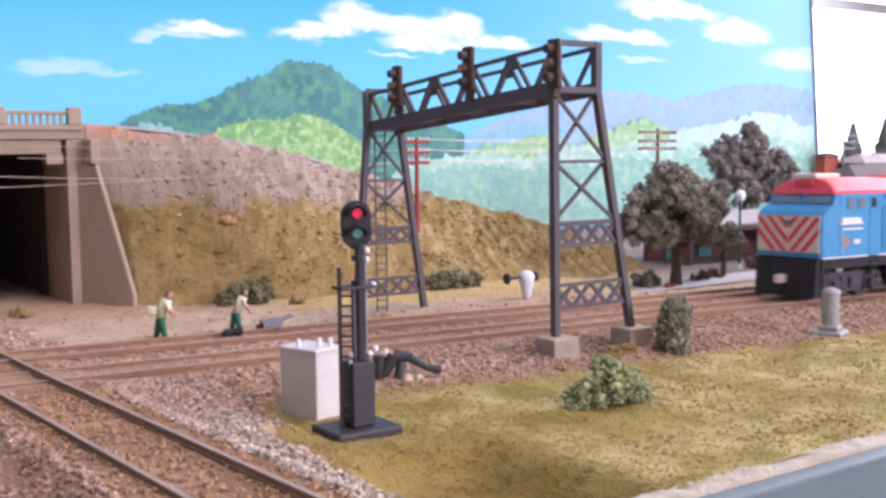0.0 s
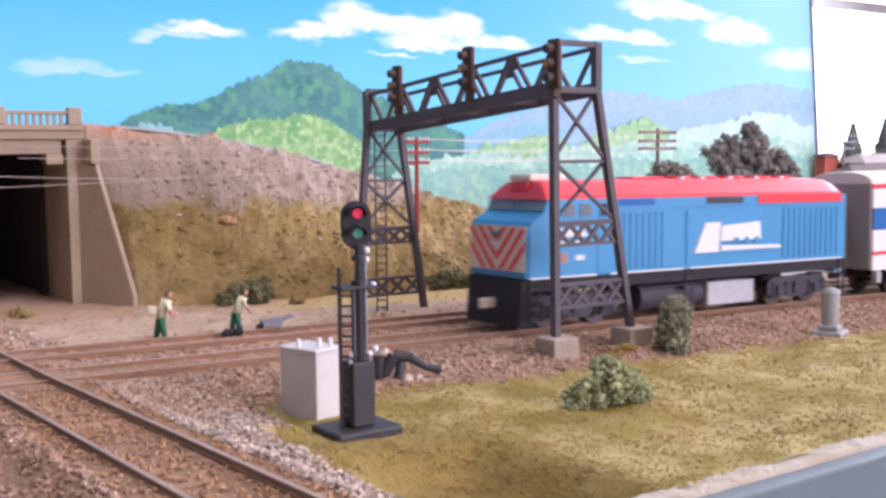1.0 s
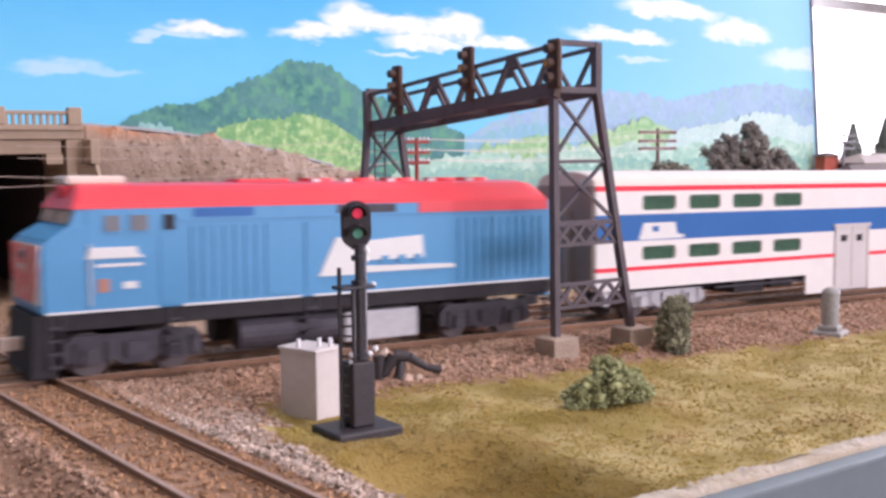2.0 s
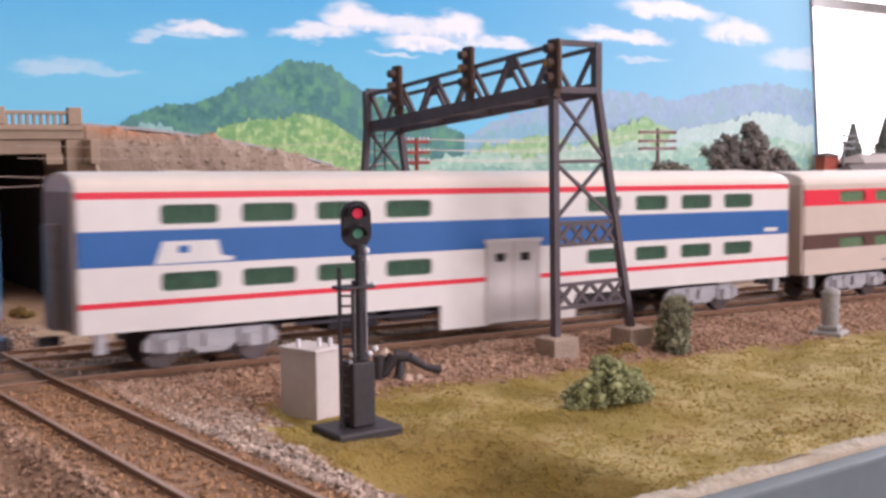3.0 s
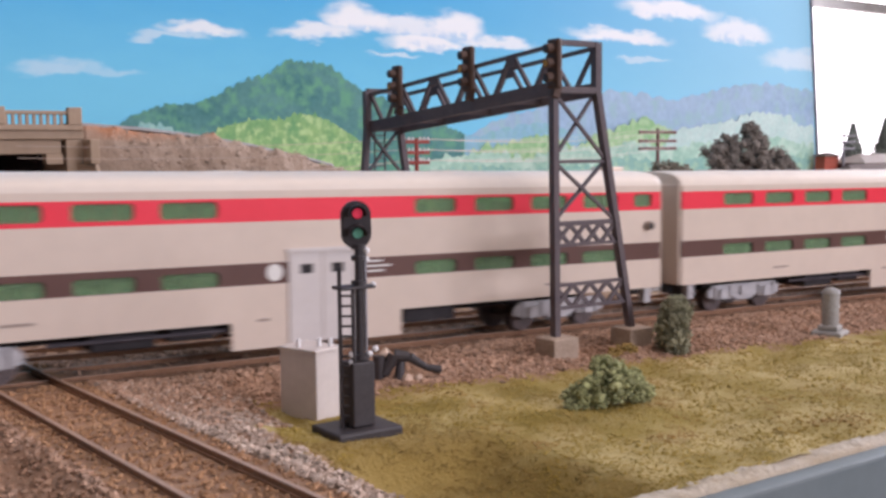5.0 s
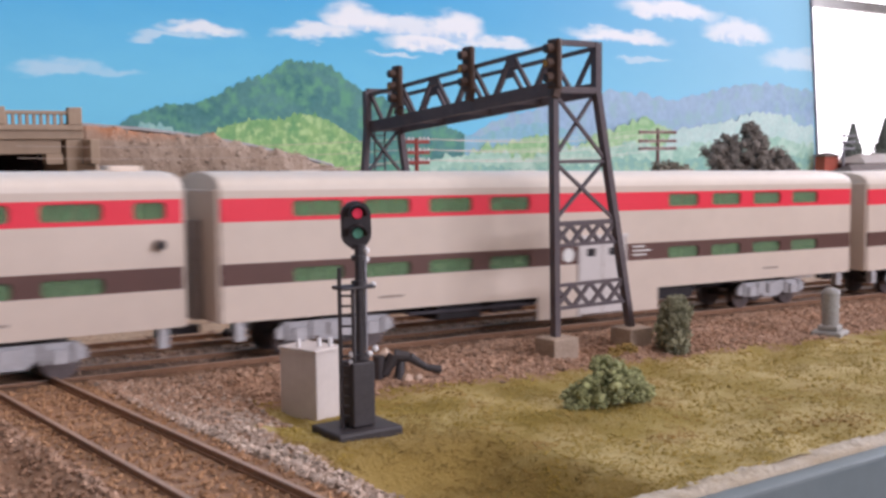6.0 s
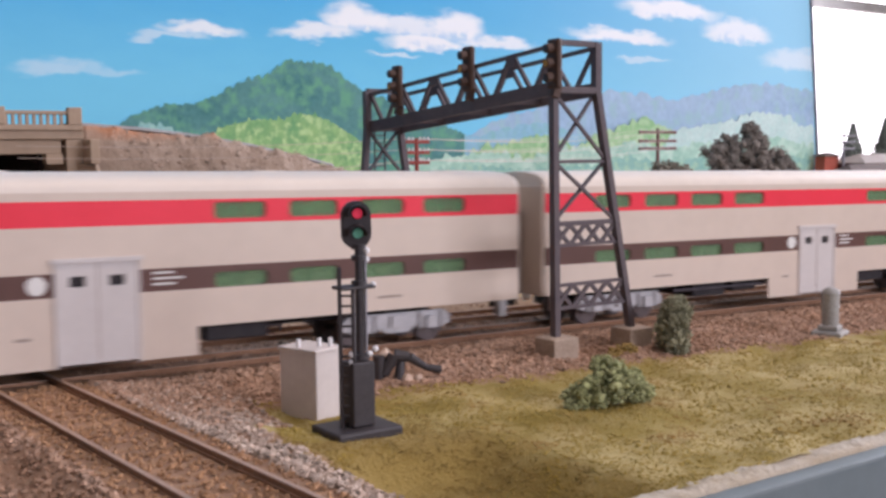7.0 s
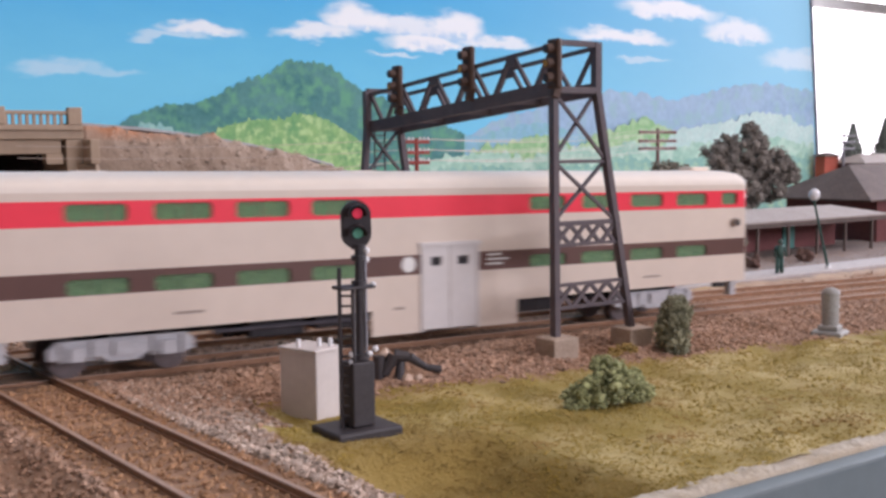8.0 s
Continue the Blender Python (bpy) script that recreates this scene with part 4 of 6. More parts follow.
def holed(bm, x0, x1, z0, z1, y0, y1, za, zb, wins):
    """A wall strip with a row of window openings from za to zb, as one closed mesh."""
    ws_ = sorted(w for w in wins if w[0] >= x0 - 1e-6 and w[1] <= x1 + 1e-6)
    xs = [x0] + [v for w in ws_ for v in w] + [x1]
    zs = sorted({z0, za, zb, z1})
    hole = {(2 * i + 1, zs.index(za)) for i in range(len(ws_))}
    cells = {(i, j) for i in range(len(xs) - 1) for j in range(len(zs) - 1)} - hole
    vs = {(i, j, k): bm.verts.new((xs[i], (y0, y1)[k], zs[j])) for i in range(len(xs)) for j in range(len(zs)) for k in (0, 1)}
    for i, j in cells:
        q = ((i, j), (i + 1, j), (i + 1, j + 1), (i, j + 1))
        bm.faces.new([vs[(a, b, 0)] for a, b in q])
        bm.faces.new([vs[(a, b, 1)] for a, b in reversed(q)])
        for (p, r), d in zip(((q[0], q[1]), (q[1], q[2]), (q[2], q[3]), (q[3], q[0])), ((0, -1), (1, 0), (0, 1), (-1, 0))):
            if (i + d[0], j + d[1]) not in cells:
                bm.faces.new((vs[(*p, 1)], vs[(*r, 1)], vs[(*r, 0)], vs[(*p, 0)]))
    bmesh.ops.recalc_face_normals(bm, faces=bm.faces)
    return bm


def rounded_corners(a, b, za, zb, y0, y1, r=0.0013):
    """The four filled corners that round off a window opening."""
    bm = bmesh.new()
    for cx, cz, sx, sz in ((a, za, 1, 1), (b, za, -1, 1), (b, zb, -1, -1), (a, zb, 1, -1)):
        out = [(cx, cz)] + [(cx + sx * r * (1 - math.cos(radians(v))), cz + sz * r * (1 - math.sin(radians(v)))) for v in (0, 22.5, 45, 67.5, 90)]
        va = [bm.verts.new((p, y0, q)) for p, q in out]
        vb = [bm.verts.new((p, y1, q)) for p, q in out]
        bm.faces.new(va)
        bm.faces.new(list(reversed(vb)))
        for i in range(len(out)):
            j = (i + 1) % len(out)
            bm.faces.new((va[j], va[i], vb[i], vb[j]))
    bmesh.ops.recalc_face_normals(bm, faces=bm.faces)
    return bm


CL = 0.2926
WINS = [(0.0240 + 0.0243 * i, 0.0412 + 0.0243 * i) for i in range(4)] + [(0.1808 + 0.0239 * i, 0.1972 + 0.0240 * i) for i in range(4)]
DX0, DX1 = 0.1358, 0.1588


def passenger_car(label, scheme, cab=False):
    car = thing("passenger_car", label, "passenger car", group="bi-level passenger cars")
    side = M_CARWHITE if scheme == "blue" else M_CREAM
    pane = M_DPANE if scheme == "blue" else M_PANE
    if scheme == "blue":
        bands = [("lower_panel", 0.0099, 0.0167, side, None, None), ("red_stripe", 0.0167, 0.0183, M_CARRED, None, None), ("lower_window_band", 0.0183, 0.0280, side, 0.0205, 0.0258),
                 ("blue_band", 0.0280, 0.0377, M_CARBLUE, None, None), ("upper_window_band", 0.0377, 0.0460, side, 0.0392, 0.0444), ("red_stripe", 0.0460, 0.0478, M_CARRED, None, None)]
    else:
        bands = [("lower_panel", 0.0099, 0.0207, side, None, None), ("brown_window_band", 0.0207, 0.0272, M_BROWN, 0.0208, 0.0252),
                 ("middle_panel", 0.0272, 0.0392, side, None, None), ("red_window_band", 0.0392, 0.0457, M_CARRED, 0.0404, 0.0449), ("letterboard", 0.0457, 0.0478, side, None, None)]
    Y = 0.0174
    extra = [(0.2775, 0.2868)] if cab else []
    for sgn in (-1, 1):
        ya, yb = sorted((sgn * Y, sgn * (Y - 0.0007)))
        for nm, z0, z1, m, za, zb in bands:
            bm = bmesh.new()
            wins = WINS + (extra if nm in ("red_window_band", "upper_window_band") else [])
            if z1 < 0.0305:
                segs = ((0.0012, DX0), (DX1, CL - 0.0012))
            else:
                segs = ((0.0012, CL - 0.0012),)
            for a, b in segs:
                if za:
                    holed(bm, a, b, z0, z1, ya, yb, za, zb, wins)
                else:
                    box(bm, a, ya, z0, b, yb, z1)
            w = part(nm, bm, m, car)
            if za:
                for a, b in wins:
                    part("window_surround", rounded_corners(a, b, za, zb, ya, yb), m, w)
                    part("pane", bx(a - 0.0003, min(sgn * (Y - 0.0008), sgn * (Y - 0.0012)), za - 0.0003, b + 0.0003, max(sgn * (Y - 0.0008), sgn * (Y - 0.0012)), zb + 0.0003), pane, w).visible_shadow = False
        # vestibule doors and step skirt
        yo, yi = sgn * (Y + 0.0003), sgn * (Y - 0.0006)
        ya, yb = min(yo, yi), max(yo, yi)
        dr = part("door", holed(bmesh.new(), DX0 + 0.0008, DX1 - 0.0008, 0.0034, 0.0298, ya, yb, 0.0232, 0.0262, [(0.1398, 0.1440), (0.1504, 0.1546)]), M_DOOR, car, "grey-white double vestibule door")
        for a in (0.1398, 0.1504):
            part("pane", bx(a - 0.0002, min(sgn * (Y - 0.0005), sgn * (Y - 0.0009)), 0.023, a + 0.0044, max(sgn * (Y - 0.0005), sgn * (Y - 0.0009)), 0.0264), M_UNDER, dr)
        part("seam", bx(0.1471, min(yo, yo + sgn * 0.0001), 0.0036, 0.1474, max(yo, yo + sgn * 0.0001), 0.0296), M_END, dr)
        fr = bmesh.new()
        box(fr, DX0, min(yi, sgn * (Y + 0.0007)), 0.0028, DX0 + 0.0008, max(yi, sgn * (Y + 0.0007)), 0.0306)
        box(fr, DX1 - 0.0008, min(yi, sgn * (Y + 0.0007)), 0.0028, DX1, max(yi, sgn * (Y + 0.0007)), 0.0306)
        box(fr, DX0 - 0.0008, min(yi, sgn * (Y + 0.0009)), 0.0298, DX1 + 0.0008, max(yi, sgn * (Y + 0.0009)), 0.0310)
        part("door_frame", fr, M_DOOR, car)
        ya, yb = sorted((sgn * Y, sgn * (Y - 0.0007)))
        part("step_skirt", bx(0.1175, ya, 0.0028, DX0, yb, 0.0099), side, car)
        part("step_skirt", bx(DX1, ya, 0.0028, 0.1755, yb, 0.0099), side, car)
        # decals
        yd = sgn * (Y + 0.0001)
        y0, y1 = min(yd, sgn * Y), max(yd, sgn * Y)
        if scheme == "blue":
            lg = part("decal", extrude([(0.0222, 0.0283), (0.0245, 0.0345), (0.0408, 0.0345), (0.0418, 0.0302), (0.0455, 0.0296), (0.0455, 0.0285)], y0, y1), M_LOGO, car, "plain white emblem on the blue band")
            for k in range(3):
                part("bar", bx(0.024 + 0.005 * k, min(yd, yd + sgn * 0.0001), 0.0312, 0.0272 + 0.005 * k, max(yd, yd + sgn * 0.0001), 0.0332), M_CARBLUE if k == 1 else M_LOGO, lg)
            part("number_bar", bx(0.2765, y0, 0.0292, 0.2845, y1, 0.0308), M_LOGO, car)
        else:
            em = rod(bmesh.new(), (0.1314, sgn * Y, 0.0241), (0.1314, sgn * (Y + 0.0001), 0.0241), 0.0026, 20)
            part("emblem", em, M_LOGO, car, "round white emblem")
            for k, w in enumerate((0.006, 0.009, 0.0065)):
                part("number_bar", bx(0.1625, y0, 0.0257 - 0.0016 * k, 0.1625 + w, y1, 0.0263 - 0.0016 * k), M_LOGO, car)
            for xx in (0.0535, 0.235):
                part("number_bar", bx(xx, y0, 0.0138, xx + 0.009, y1, 0.0146), M_END, car)
            part("number_bar", bx(0.1255, y0, 0.0098, 0.1295, y1, 0.0106), M_END, car)
    # roof
    sec = [(0.0174, 0.0478), (0.0172, 0.0491), (0.0164, 0.0503), (0.0147, 0.0515), (0.0118, 0.0524), (0.008, 0.0531), (0.004, 0.0534), (0.0, 0.0535)]
    sec = sec + [(-a, b) for a, b in reversed(sec[:-1])]
    rows = []
    rb_ = bmesh.new()
    for x, k in ((0.0006, 0.92), (0.001, 0.96), (0.002, 0.985), (0.0035, 1.0), (CL - 0.0035, 1.0), (CL - 0.002, 0.985), (CL - 0.001, 0.96), (CL - 0.0006, 0.92)):
        rows.append([rb_.verts.new((x, a * (0.5 + k / 2), 0.0478 + (b - 0.0478) * k)) for a, b in sec])
    for r0, r1 in zip(rows, rows[1:]):
        for i in range(len(sec) - 1):
            rb_.faces.new((r0[i], r1[i], r1[i + 1], r0[i + 1]))
    rb_.faces.new(rows[0])
    rb_.faces.new(list(reversed(rows[-1])))
    bmesh.ops.recalc_face_normals(rb_, faces=rb_.faces)
    rf = part("roof", rb_, M_ROOFCREAM, car, smooth=False)
    for p in rf.data.polygons:
        p.use_smooth = len(p.vertices) == 4
    for xx in (0.03, 0.118, 0.2, 0.27):
        part("roof_hatch", bx(xx, -0.0035, 0.0532, xx + 0.01, 0.0035, 0.0537, 0.0002), M_ROOFCREAM, rf)
    # ends with diaphragms
    for x0, x1, s in ((0.0, 0.0012, -1), (CL - 0.0012, CL, 1)):
        part("end_wall", bx(x0, -0.0168, 0.0099, x1, 0.0168, 0.0482, 0.0005), M_END if scheme == "blue" else side, car)
        xo = 0.0 if s < 0 else CL
        dph = bmesh.new()
        for q in range(2):
            w = 0.0052 - 0.0003 * q
            xq = xo + s * (0.0008 + 0.0016 * q)
            box(dph, xq - 0.0005, -w, 0.010, xq + 0.0005, w, 0.0395)
        part("diaphragm", dph, M_DIAPH, car, "grey-brown rubber diaphragm")
        part("coupler", bx(min(xo, xo + s * 0.0062), -0.0012, 0.0062, max(xo, xo + s * 0.0062), 0.0012, 0.0086), M_UNDER, car)
    # inside and underside
    part("deck", bx(0.002, -0.0166, 0.0099, CL - 0.002, 0.0166, 0.0112), M_UNDER, car)
    part("gallery_floor", bx(0.004, -0.0163, 0.0318, CL - 0.004, 0.0163, 0.0324), M_INT, car)
    st = bmesh.new()
    for i in range(22):
        x = 0.012 + i * 0.0122
        if DX0 - 0.006 < x < DX1:
            continue
        for z in (0.0112, 0.0324):
            for y in (-0.0115, 0.0115):
                box(st, x, y - 0.0042, z + 0.003, x + 0.0042, y + 0.0042, z + 0.0045)
                box(st, x + 0.0036, y - 0.0042, z + 0.003, x + 0.0046, y + 0.0042, z + 0.0105)
    part("seats", st, M_SEAT, car)
    part("centre_sill", bx(0.03, -0.004, 0.0072, CL - 0.03, 0.004, 0.0099), M_UNDER, car)
    for a, b, z in ((0.078, 0.096, 0.0052), (0.1, 0.114, 0.0062), (0.179, 0.199, 0.0055)):
        part("equipment_box", bx(a, -0.0135, z, b, 0.0135, 0.0099, 0.0005), M_UNDER, car)
    part("pipe", rod(bmesh.new(), (0.066, -0.0145, 0.0082), (0.118, -0.0145, 0.0082), 0.0006, 6), M_DTRUCK, car)
    for xc in (0.040, 0.2445):
        for y in (-0.0126, 0.0126):
            truck_frame("truck_frame", xc - 0.0205, xc + 0.0205, y, M_TRUCK, car)
        part("bolster", bx(xc - 0.004, -0.0125, 0.0045, xc + 0.004, 0.0125, 0.0098), M_UNDER, car)
        for dx in (-0.0143, 0.0143):
            wheelset(car, xc + dx, 0.0052)
    for xx in (0.0055, CL - 0.0085):
        part("step", bx(xx, -0.0165, 0.005, xx + 0.003, -0.0135, 0.0098), M_TRUCK, car)
    if cab:
        part("horn", bx(0.275, -0.004, 0.0530, 0.285, 0.004, 0.0550, 0.0006), M_STRIPEW, car, "pale roof equipment box")
        hl = part("marker_light", rod(bmesh.new(), (0.2845, -0.0174, 0.0335), (0.2845, -0.0196, 0.0335), 0.0016, 14), M_END, car, "grey side marker lamp")
        part("lens", rod(bmesh.new(), (0.2845, -0.0196, 0.0335), (0.2845, -0.0199, 0.0335), 0.0012, 14), M_UNDER, hl)
    return car


def clip_poly(poly, f):
    """The part of a polygon where f >= 0."""
    out = []
    for i in range(len(poly)):
        a, b = poly[i], poly[(i + 1) % len(poly)]
        fa, fb = f(a), f(b)
        if fa >= 0:
            out.append(a)
        if fa * fb < 0:
            t = fa / (fa - fb)
            out.append((a[0] + (b[0] - a[0]) * t, a[1] + (b[1] - a[1]) * t))
    return out


def locomotive():
    lo = thing("locomotive", "blue diesel locomotive with red roof and striped nose", "locomotive")
    W = 0.0178
    body = part("hood", bx(0.0121, -W, 0.0158, 0.1805, W, 0.0437, 0.0003), M_BLUE, lo)
    # nose
    nz = extrude([(0.0, 0.0335), (0.0012, 0.0352), (0.0078, 0.0385), (0.0122, 0.0385), (0.0122, 0.0158), (0.0, 0.0158)], -W, W)
    bmesh.ops.bevel(nz, geom=[e for e in nz.edges if max(v.co.x for v in e.verts) < 0.003], offset=0.0008, segments=2, affect="EDGES")
    nose = part("nose", nz, M_BLUE, lo)
    zb, zt = 0.0190, 0.0340
    part("stripe_panel", bx(-0.0002, -W + 0.0009, zb, 0.0004, W - 0.0009, zt), M_STRIPEW, nose, "cream nose panel")
    wv = W - 0.0010
    for sgn in (-1, 1):
        for k in range(-1, 6):
            c = zb - 0.0025 + k * 0.0058
            q = [(0.0004, c), (wv, c + wv * 0.95), (wv, c + wv * 0.95 + 0.0027), (0.0004, c + 0.0027)]
            q = clip_poly(clip_poly(q, lambda p: p[1] - zb - 0.0003), lambda p: zt - 0.0003 - p[1]) if q else q
            if len(q) >= 3:
                part("nose_stripe", extrude([(sgn * a, b) for a, b in q], -0.0004, -0.0001, "x"), M_LRED, nose, "red warning stripe")
    hl = part("headlight", bx(-0.0012, -0.0024, 0.0302, -0.0002, 0.0024, 0.0322, 0.0003), M_GREYMET, nose, "grey twin headlight")
    for y in (-0.0012, 0.0012):
        part("lens", rod(bmesh.new(), (-0.0012, y, 0.0312), (-0.0015, y, 0.0312), 0.0008, 12), M_WHITE, hl)
    # cab windscreen and roof
    ws2 = extrude([(0.0078, 0.0385), (0.0098, 0.0442), (0.0123, 0.0442), (0.0123, 0.0383)], -W + 0.0003, W - 0.0003)
    cabf = part("cab_front", ws2, M_BLUE, lo)
    for y0, y1 in ((-0.0162, -0.0008), (0.0008, 0.0162)):
        part("windscreen", extrude([(0.0076, 0.0391), (0.0093, 0.0438), (0.0096, 0.0438), (0.0079, 0.0391)], y0, y1), M_CABPANE, cabf)
    sec = [(W, 0.0437), (W - 0.0006, 0.0450), (0.0128, 0.0484), (0.0105, 0.0497), (0.006, 0.0504), (0.0, 0.0506)]
    sec = sec + [(-a, b) for a, b in reversed(sec[:-1])]
    rbm = bmesh.new()
    rows = [[rbm.verts.new((x + dx * ((b - 0.0437) / 0.008), a * k, 0.0437 + (b - 0.0437) * k2)) for a, b in sec] for x, dx, k, k2 in ((0.0085, 0.004, 0.97, 0.93), (0.0098, 0.004, 1.0, 1.0), (0.172, 0.0, 1.0, 1.0), (0.1775, -0.003, 0.98, 0.92))]
    for r0, r1 in zip(rows, rows[1:]):
        for i in range(len(sec) - 1):
            rbm.faces.new((r0[i], r1[i], r1[i + 1], r0[i + 1]))
    rbm.faces.new(rows[0])
    rbm.faces.new(list(reversed(rows[-1])))
    bmesh.ops.recalc_face_normals(rbm, faces=rbm.faces)
    rf = part("roof", rbm, M_LRED, lo, "bright red roof")
    part("light_box", bx(0.0095, -0.005, 0.0462, 0.016, 0.005, 0.0500, 0.0008), M_LRED, rf)
    part("air_conditioner", bx(0.010, -0.0065, 0.0500, 0.0265, 0.0065, 0.0526, 0.0008), M_STRIPEW, rf, "cream box on the cab roof")
    for x in (0.092, 0.108, 0.124, 0.142, 0.156):
        part("roof_fan", rod(bmesh.new(), (x, 0, 0.0500), (x, 0, 0.0516), 0.0058, 24), M_LRED, rf)
    part("exhaust", bx(0.062, -0.005, 0.0503, 0.08, 0.005, 0.0515, 0.0004), M_LRED, rf)
    for x in (0.088, 0.1, 0.117, 0.1335, 0.15):
        part("vent", bx(x, -0.0062, 0.0498, x + 0.0025, -0.004, 0.0514), M_WHITE, rf)
    for sgn in (-1, 1):
        def slab(x0, x1, z0, z1, d=0.0003, into=0.0001):
            y0, y1 = sorted((sgn * (W - into), sgn * (W + d)))
            return bx(x0, y0, z0, x1, y1, z1)
        part("side_radiator", slab(0.1215, 0.1772, 0.0397, 0.0440, 0.0004), M_LRED, rf)
        for a, b in ((0.0172, 0.0212), (0.0243, 0.0290), (0.0335, 0.0366)):
            wf = part("window_frame", slab(a - 0.0006, b + 0.0006, 0.0364, 0.0420, 0.0003), M_BLUE, lo)
            part("pane", slab(a, b, 0.0370, 0.0414, 0.0005), M_UNDER if b > 0.03 else M_CABPANE, wf)
        for a, b in ((0.0425, 0.0615), (0.0905, 0.1125)):
            part("grille", slab(a, b, 0.0402, 0.0434, 0.0002), M_DTRUCK if a > 0.09 else M_CARBLUE, body)
        part("hood_seam", slab(0.0375, 0.178, 0.0392, 0.0396, 0.0003), M_BLUE, body)
        for i in range(12):
            x = 0.0415 + i * 0.0034
            if 0.0655 < x < 0.0765:
                continue
            part("rib", slab(x, x + 0.0009, 0.0180, 0.0378, 0.0005), M_BLUE, body)
        for i in range(11):
            x = 0.1375 + i * 0.0036
            part("rib", slab(x, x + 0.0009, 0.0180, 0.0378, 0.0005), M_BLUE, body)
        part("hood_door", slab(0.0662, 0.0762, 0.0178, 0.0380, 0.0004), M_BLUE, body)
        part("cab_door", slab(0.0322, 0.0378, 0.0172, 0.0360, 0.0003), M_BLUE, body)
        part("white_stripe", slab(0.0012, 0.0315, 0.0158, 0.0166, 0.0003), M_LOGO, body)
        part("white_stripe", slab(0.0385, 0.0775, 0.0158, 0.0166, 0.0003), M_LOGO, body)
        part("white_stripe", slab(0.0815, 0.178, 0.0158, 0.0166, 0.0003), M_LOGO, body)
        # plain decal shapes
        y0, y1 = sorted((sgn * W, sgn * (W + 0.0006)))
        dc = part("decal", extrude([(0.0835, 0.0222), (0.0898, 0.0332), (0.0985, 0.0332), (0.0975, 0.0222)], y0, y1), M_LOGO, body, "plain white slanted emblem")
        part("decal", extrude([(0.0985, 0.0262), (0.0995, 0.0318), (0.1225, 0.0330), (0.1232, 0.0262)], y0, y1), M_LOGO, body)
        for a in (0.1035, 0.1095, 0.1155):
            part("bar", bx(a, min(sgn * (W + 0.0006), sgn * (W + 0.0007)), 0.0276, a + 0.0028, max(sgn * (W + 0.0006), sgn * (W + 0.0007)), 0.0302), M_BLUE, dc)
        part("decal", extrude([(0.0985, 0.0226), (0.0990, 0.0246), (0.1352, 0.0238), (0.1362, 0.0226)], y0, y1), M_LOGO, body)
        part("decal", extrude([(0.0118, 0.0302), (0.0128, 0.0330), (0.0255, 0.0330), (0.0262, 0.0312), (0.0278, 0.0302)], y0, y1), M_LOGO, body)
        part("decal", slab(0.0145, 0.0272, 0.0280, 0.0288, 0.0003), M_LOGO, body)
        part("decal", slab(0.0150, 0.0180, 0.0216, 0.0250, 0.0003), M_SKIN, body)
        part("number_bar", slab(0.0218, 0.0258, 0.0222, 0.0240, 0.0003), M_LOGO, body)
        for x in (0.0015, 0.0345, 0.0792, 0.176):
            sb = bmesh.new()
            for z in (0.0035, 0.0065, 0.0095, 0.0125):
                box(sb, x, min(sgn * (W - 0.003), sgn * W), z, x + 0.0042, max(sgn * (W - 0.003), sgn * W), z + 0.0005)
            for dx in (0.0, 0.0038):
                box(sb, x + dx, min(sgn * (W - 0.0006), sgn * W), 0.0035, x + dx + 0.0004, max(sgn * (W - 0.0006), sgn * W), 0.0158)
            part("step", sb, M_DTRUCK, lo)
        y = sgn * 0.0132
        truck_frame("truck_frame", 0.0062, 0.0455, y, M_DTRUCK, lo, 0.0028, 0.0102)
        truck_frame("truck_frame", 0.1325, 0.1715, y, M_DTRUCK, lo, 0.0028, 0.0102)
        rail = bmesh.new()
        rod(rail, (0.0128, sgn * (W + 0.0008), 0.018), (0.0128, sgn * (W + 0.0008), 0.034), 0.00025, 5)
        part("grab_iron", rail, M_LOGO, lo)
    for x in (0.0142, 0.0375, 0.1363, 0.1585):
        wheelset(lo, x, 0.0058)
    part("underframe", bx(0.001, -W + 0.0006, 0.0118, 0.179, W - 0.0006, 0.0158, 0.0003), M_UNDER, lo)
    tk = bmesh.new()
    rod(tk, (0.058, -0.0105, 0.0070), (0.0930, -0.0105, 0.0070), 0.0042, 18)
    rod(tk, (0.058, 0.0105, 0.0070), (0.0930, 0.0105, 0.0070), 0.0042, 18)
    part("fuel_tank", tk, M_DTRUCK, lo, "grey cylindrical tank")
    part("battery_box", bx(0.0942, -0.0158, 0.0026, 0.1222, 0.0158, 0.0106, 0.0005), M_TRUCK, lo, "light grey equipment box")
    pl = extrude([(-0.0025, 0.0015), (-0.0012, 0.0155), (0.004, 0.0155), (0.004, 0.0015)], -W + 0.0012, W - 0.0012)
    part("pilot", pl, M_UNDER, lo, "black pilot plate")
    part("front_coupler", bx(-0.0075, -0.0014, 0.0065, -0.0015, 0.0014, 0.0095, 0.0003), M_STRIPEW, lo)
    part("rear_coupler", bx(0.178, -0.0014, 0.0065, 0.1865, 0.0014, 0.0095, 0.0003), M_UNDER, lo)
    part("rear_platform", bx(0.178, -0.014, 0.0105, 0.1815, 0.014, 0.0120), M_BLUE, lo)
    return lo


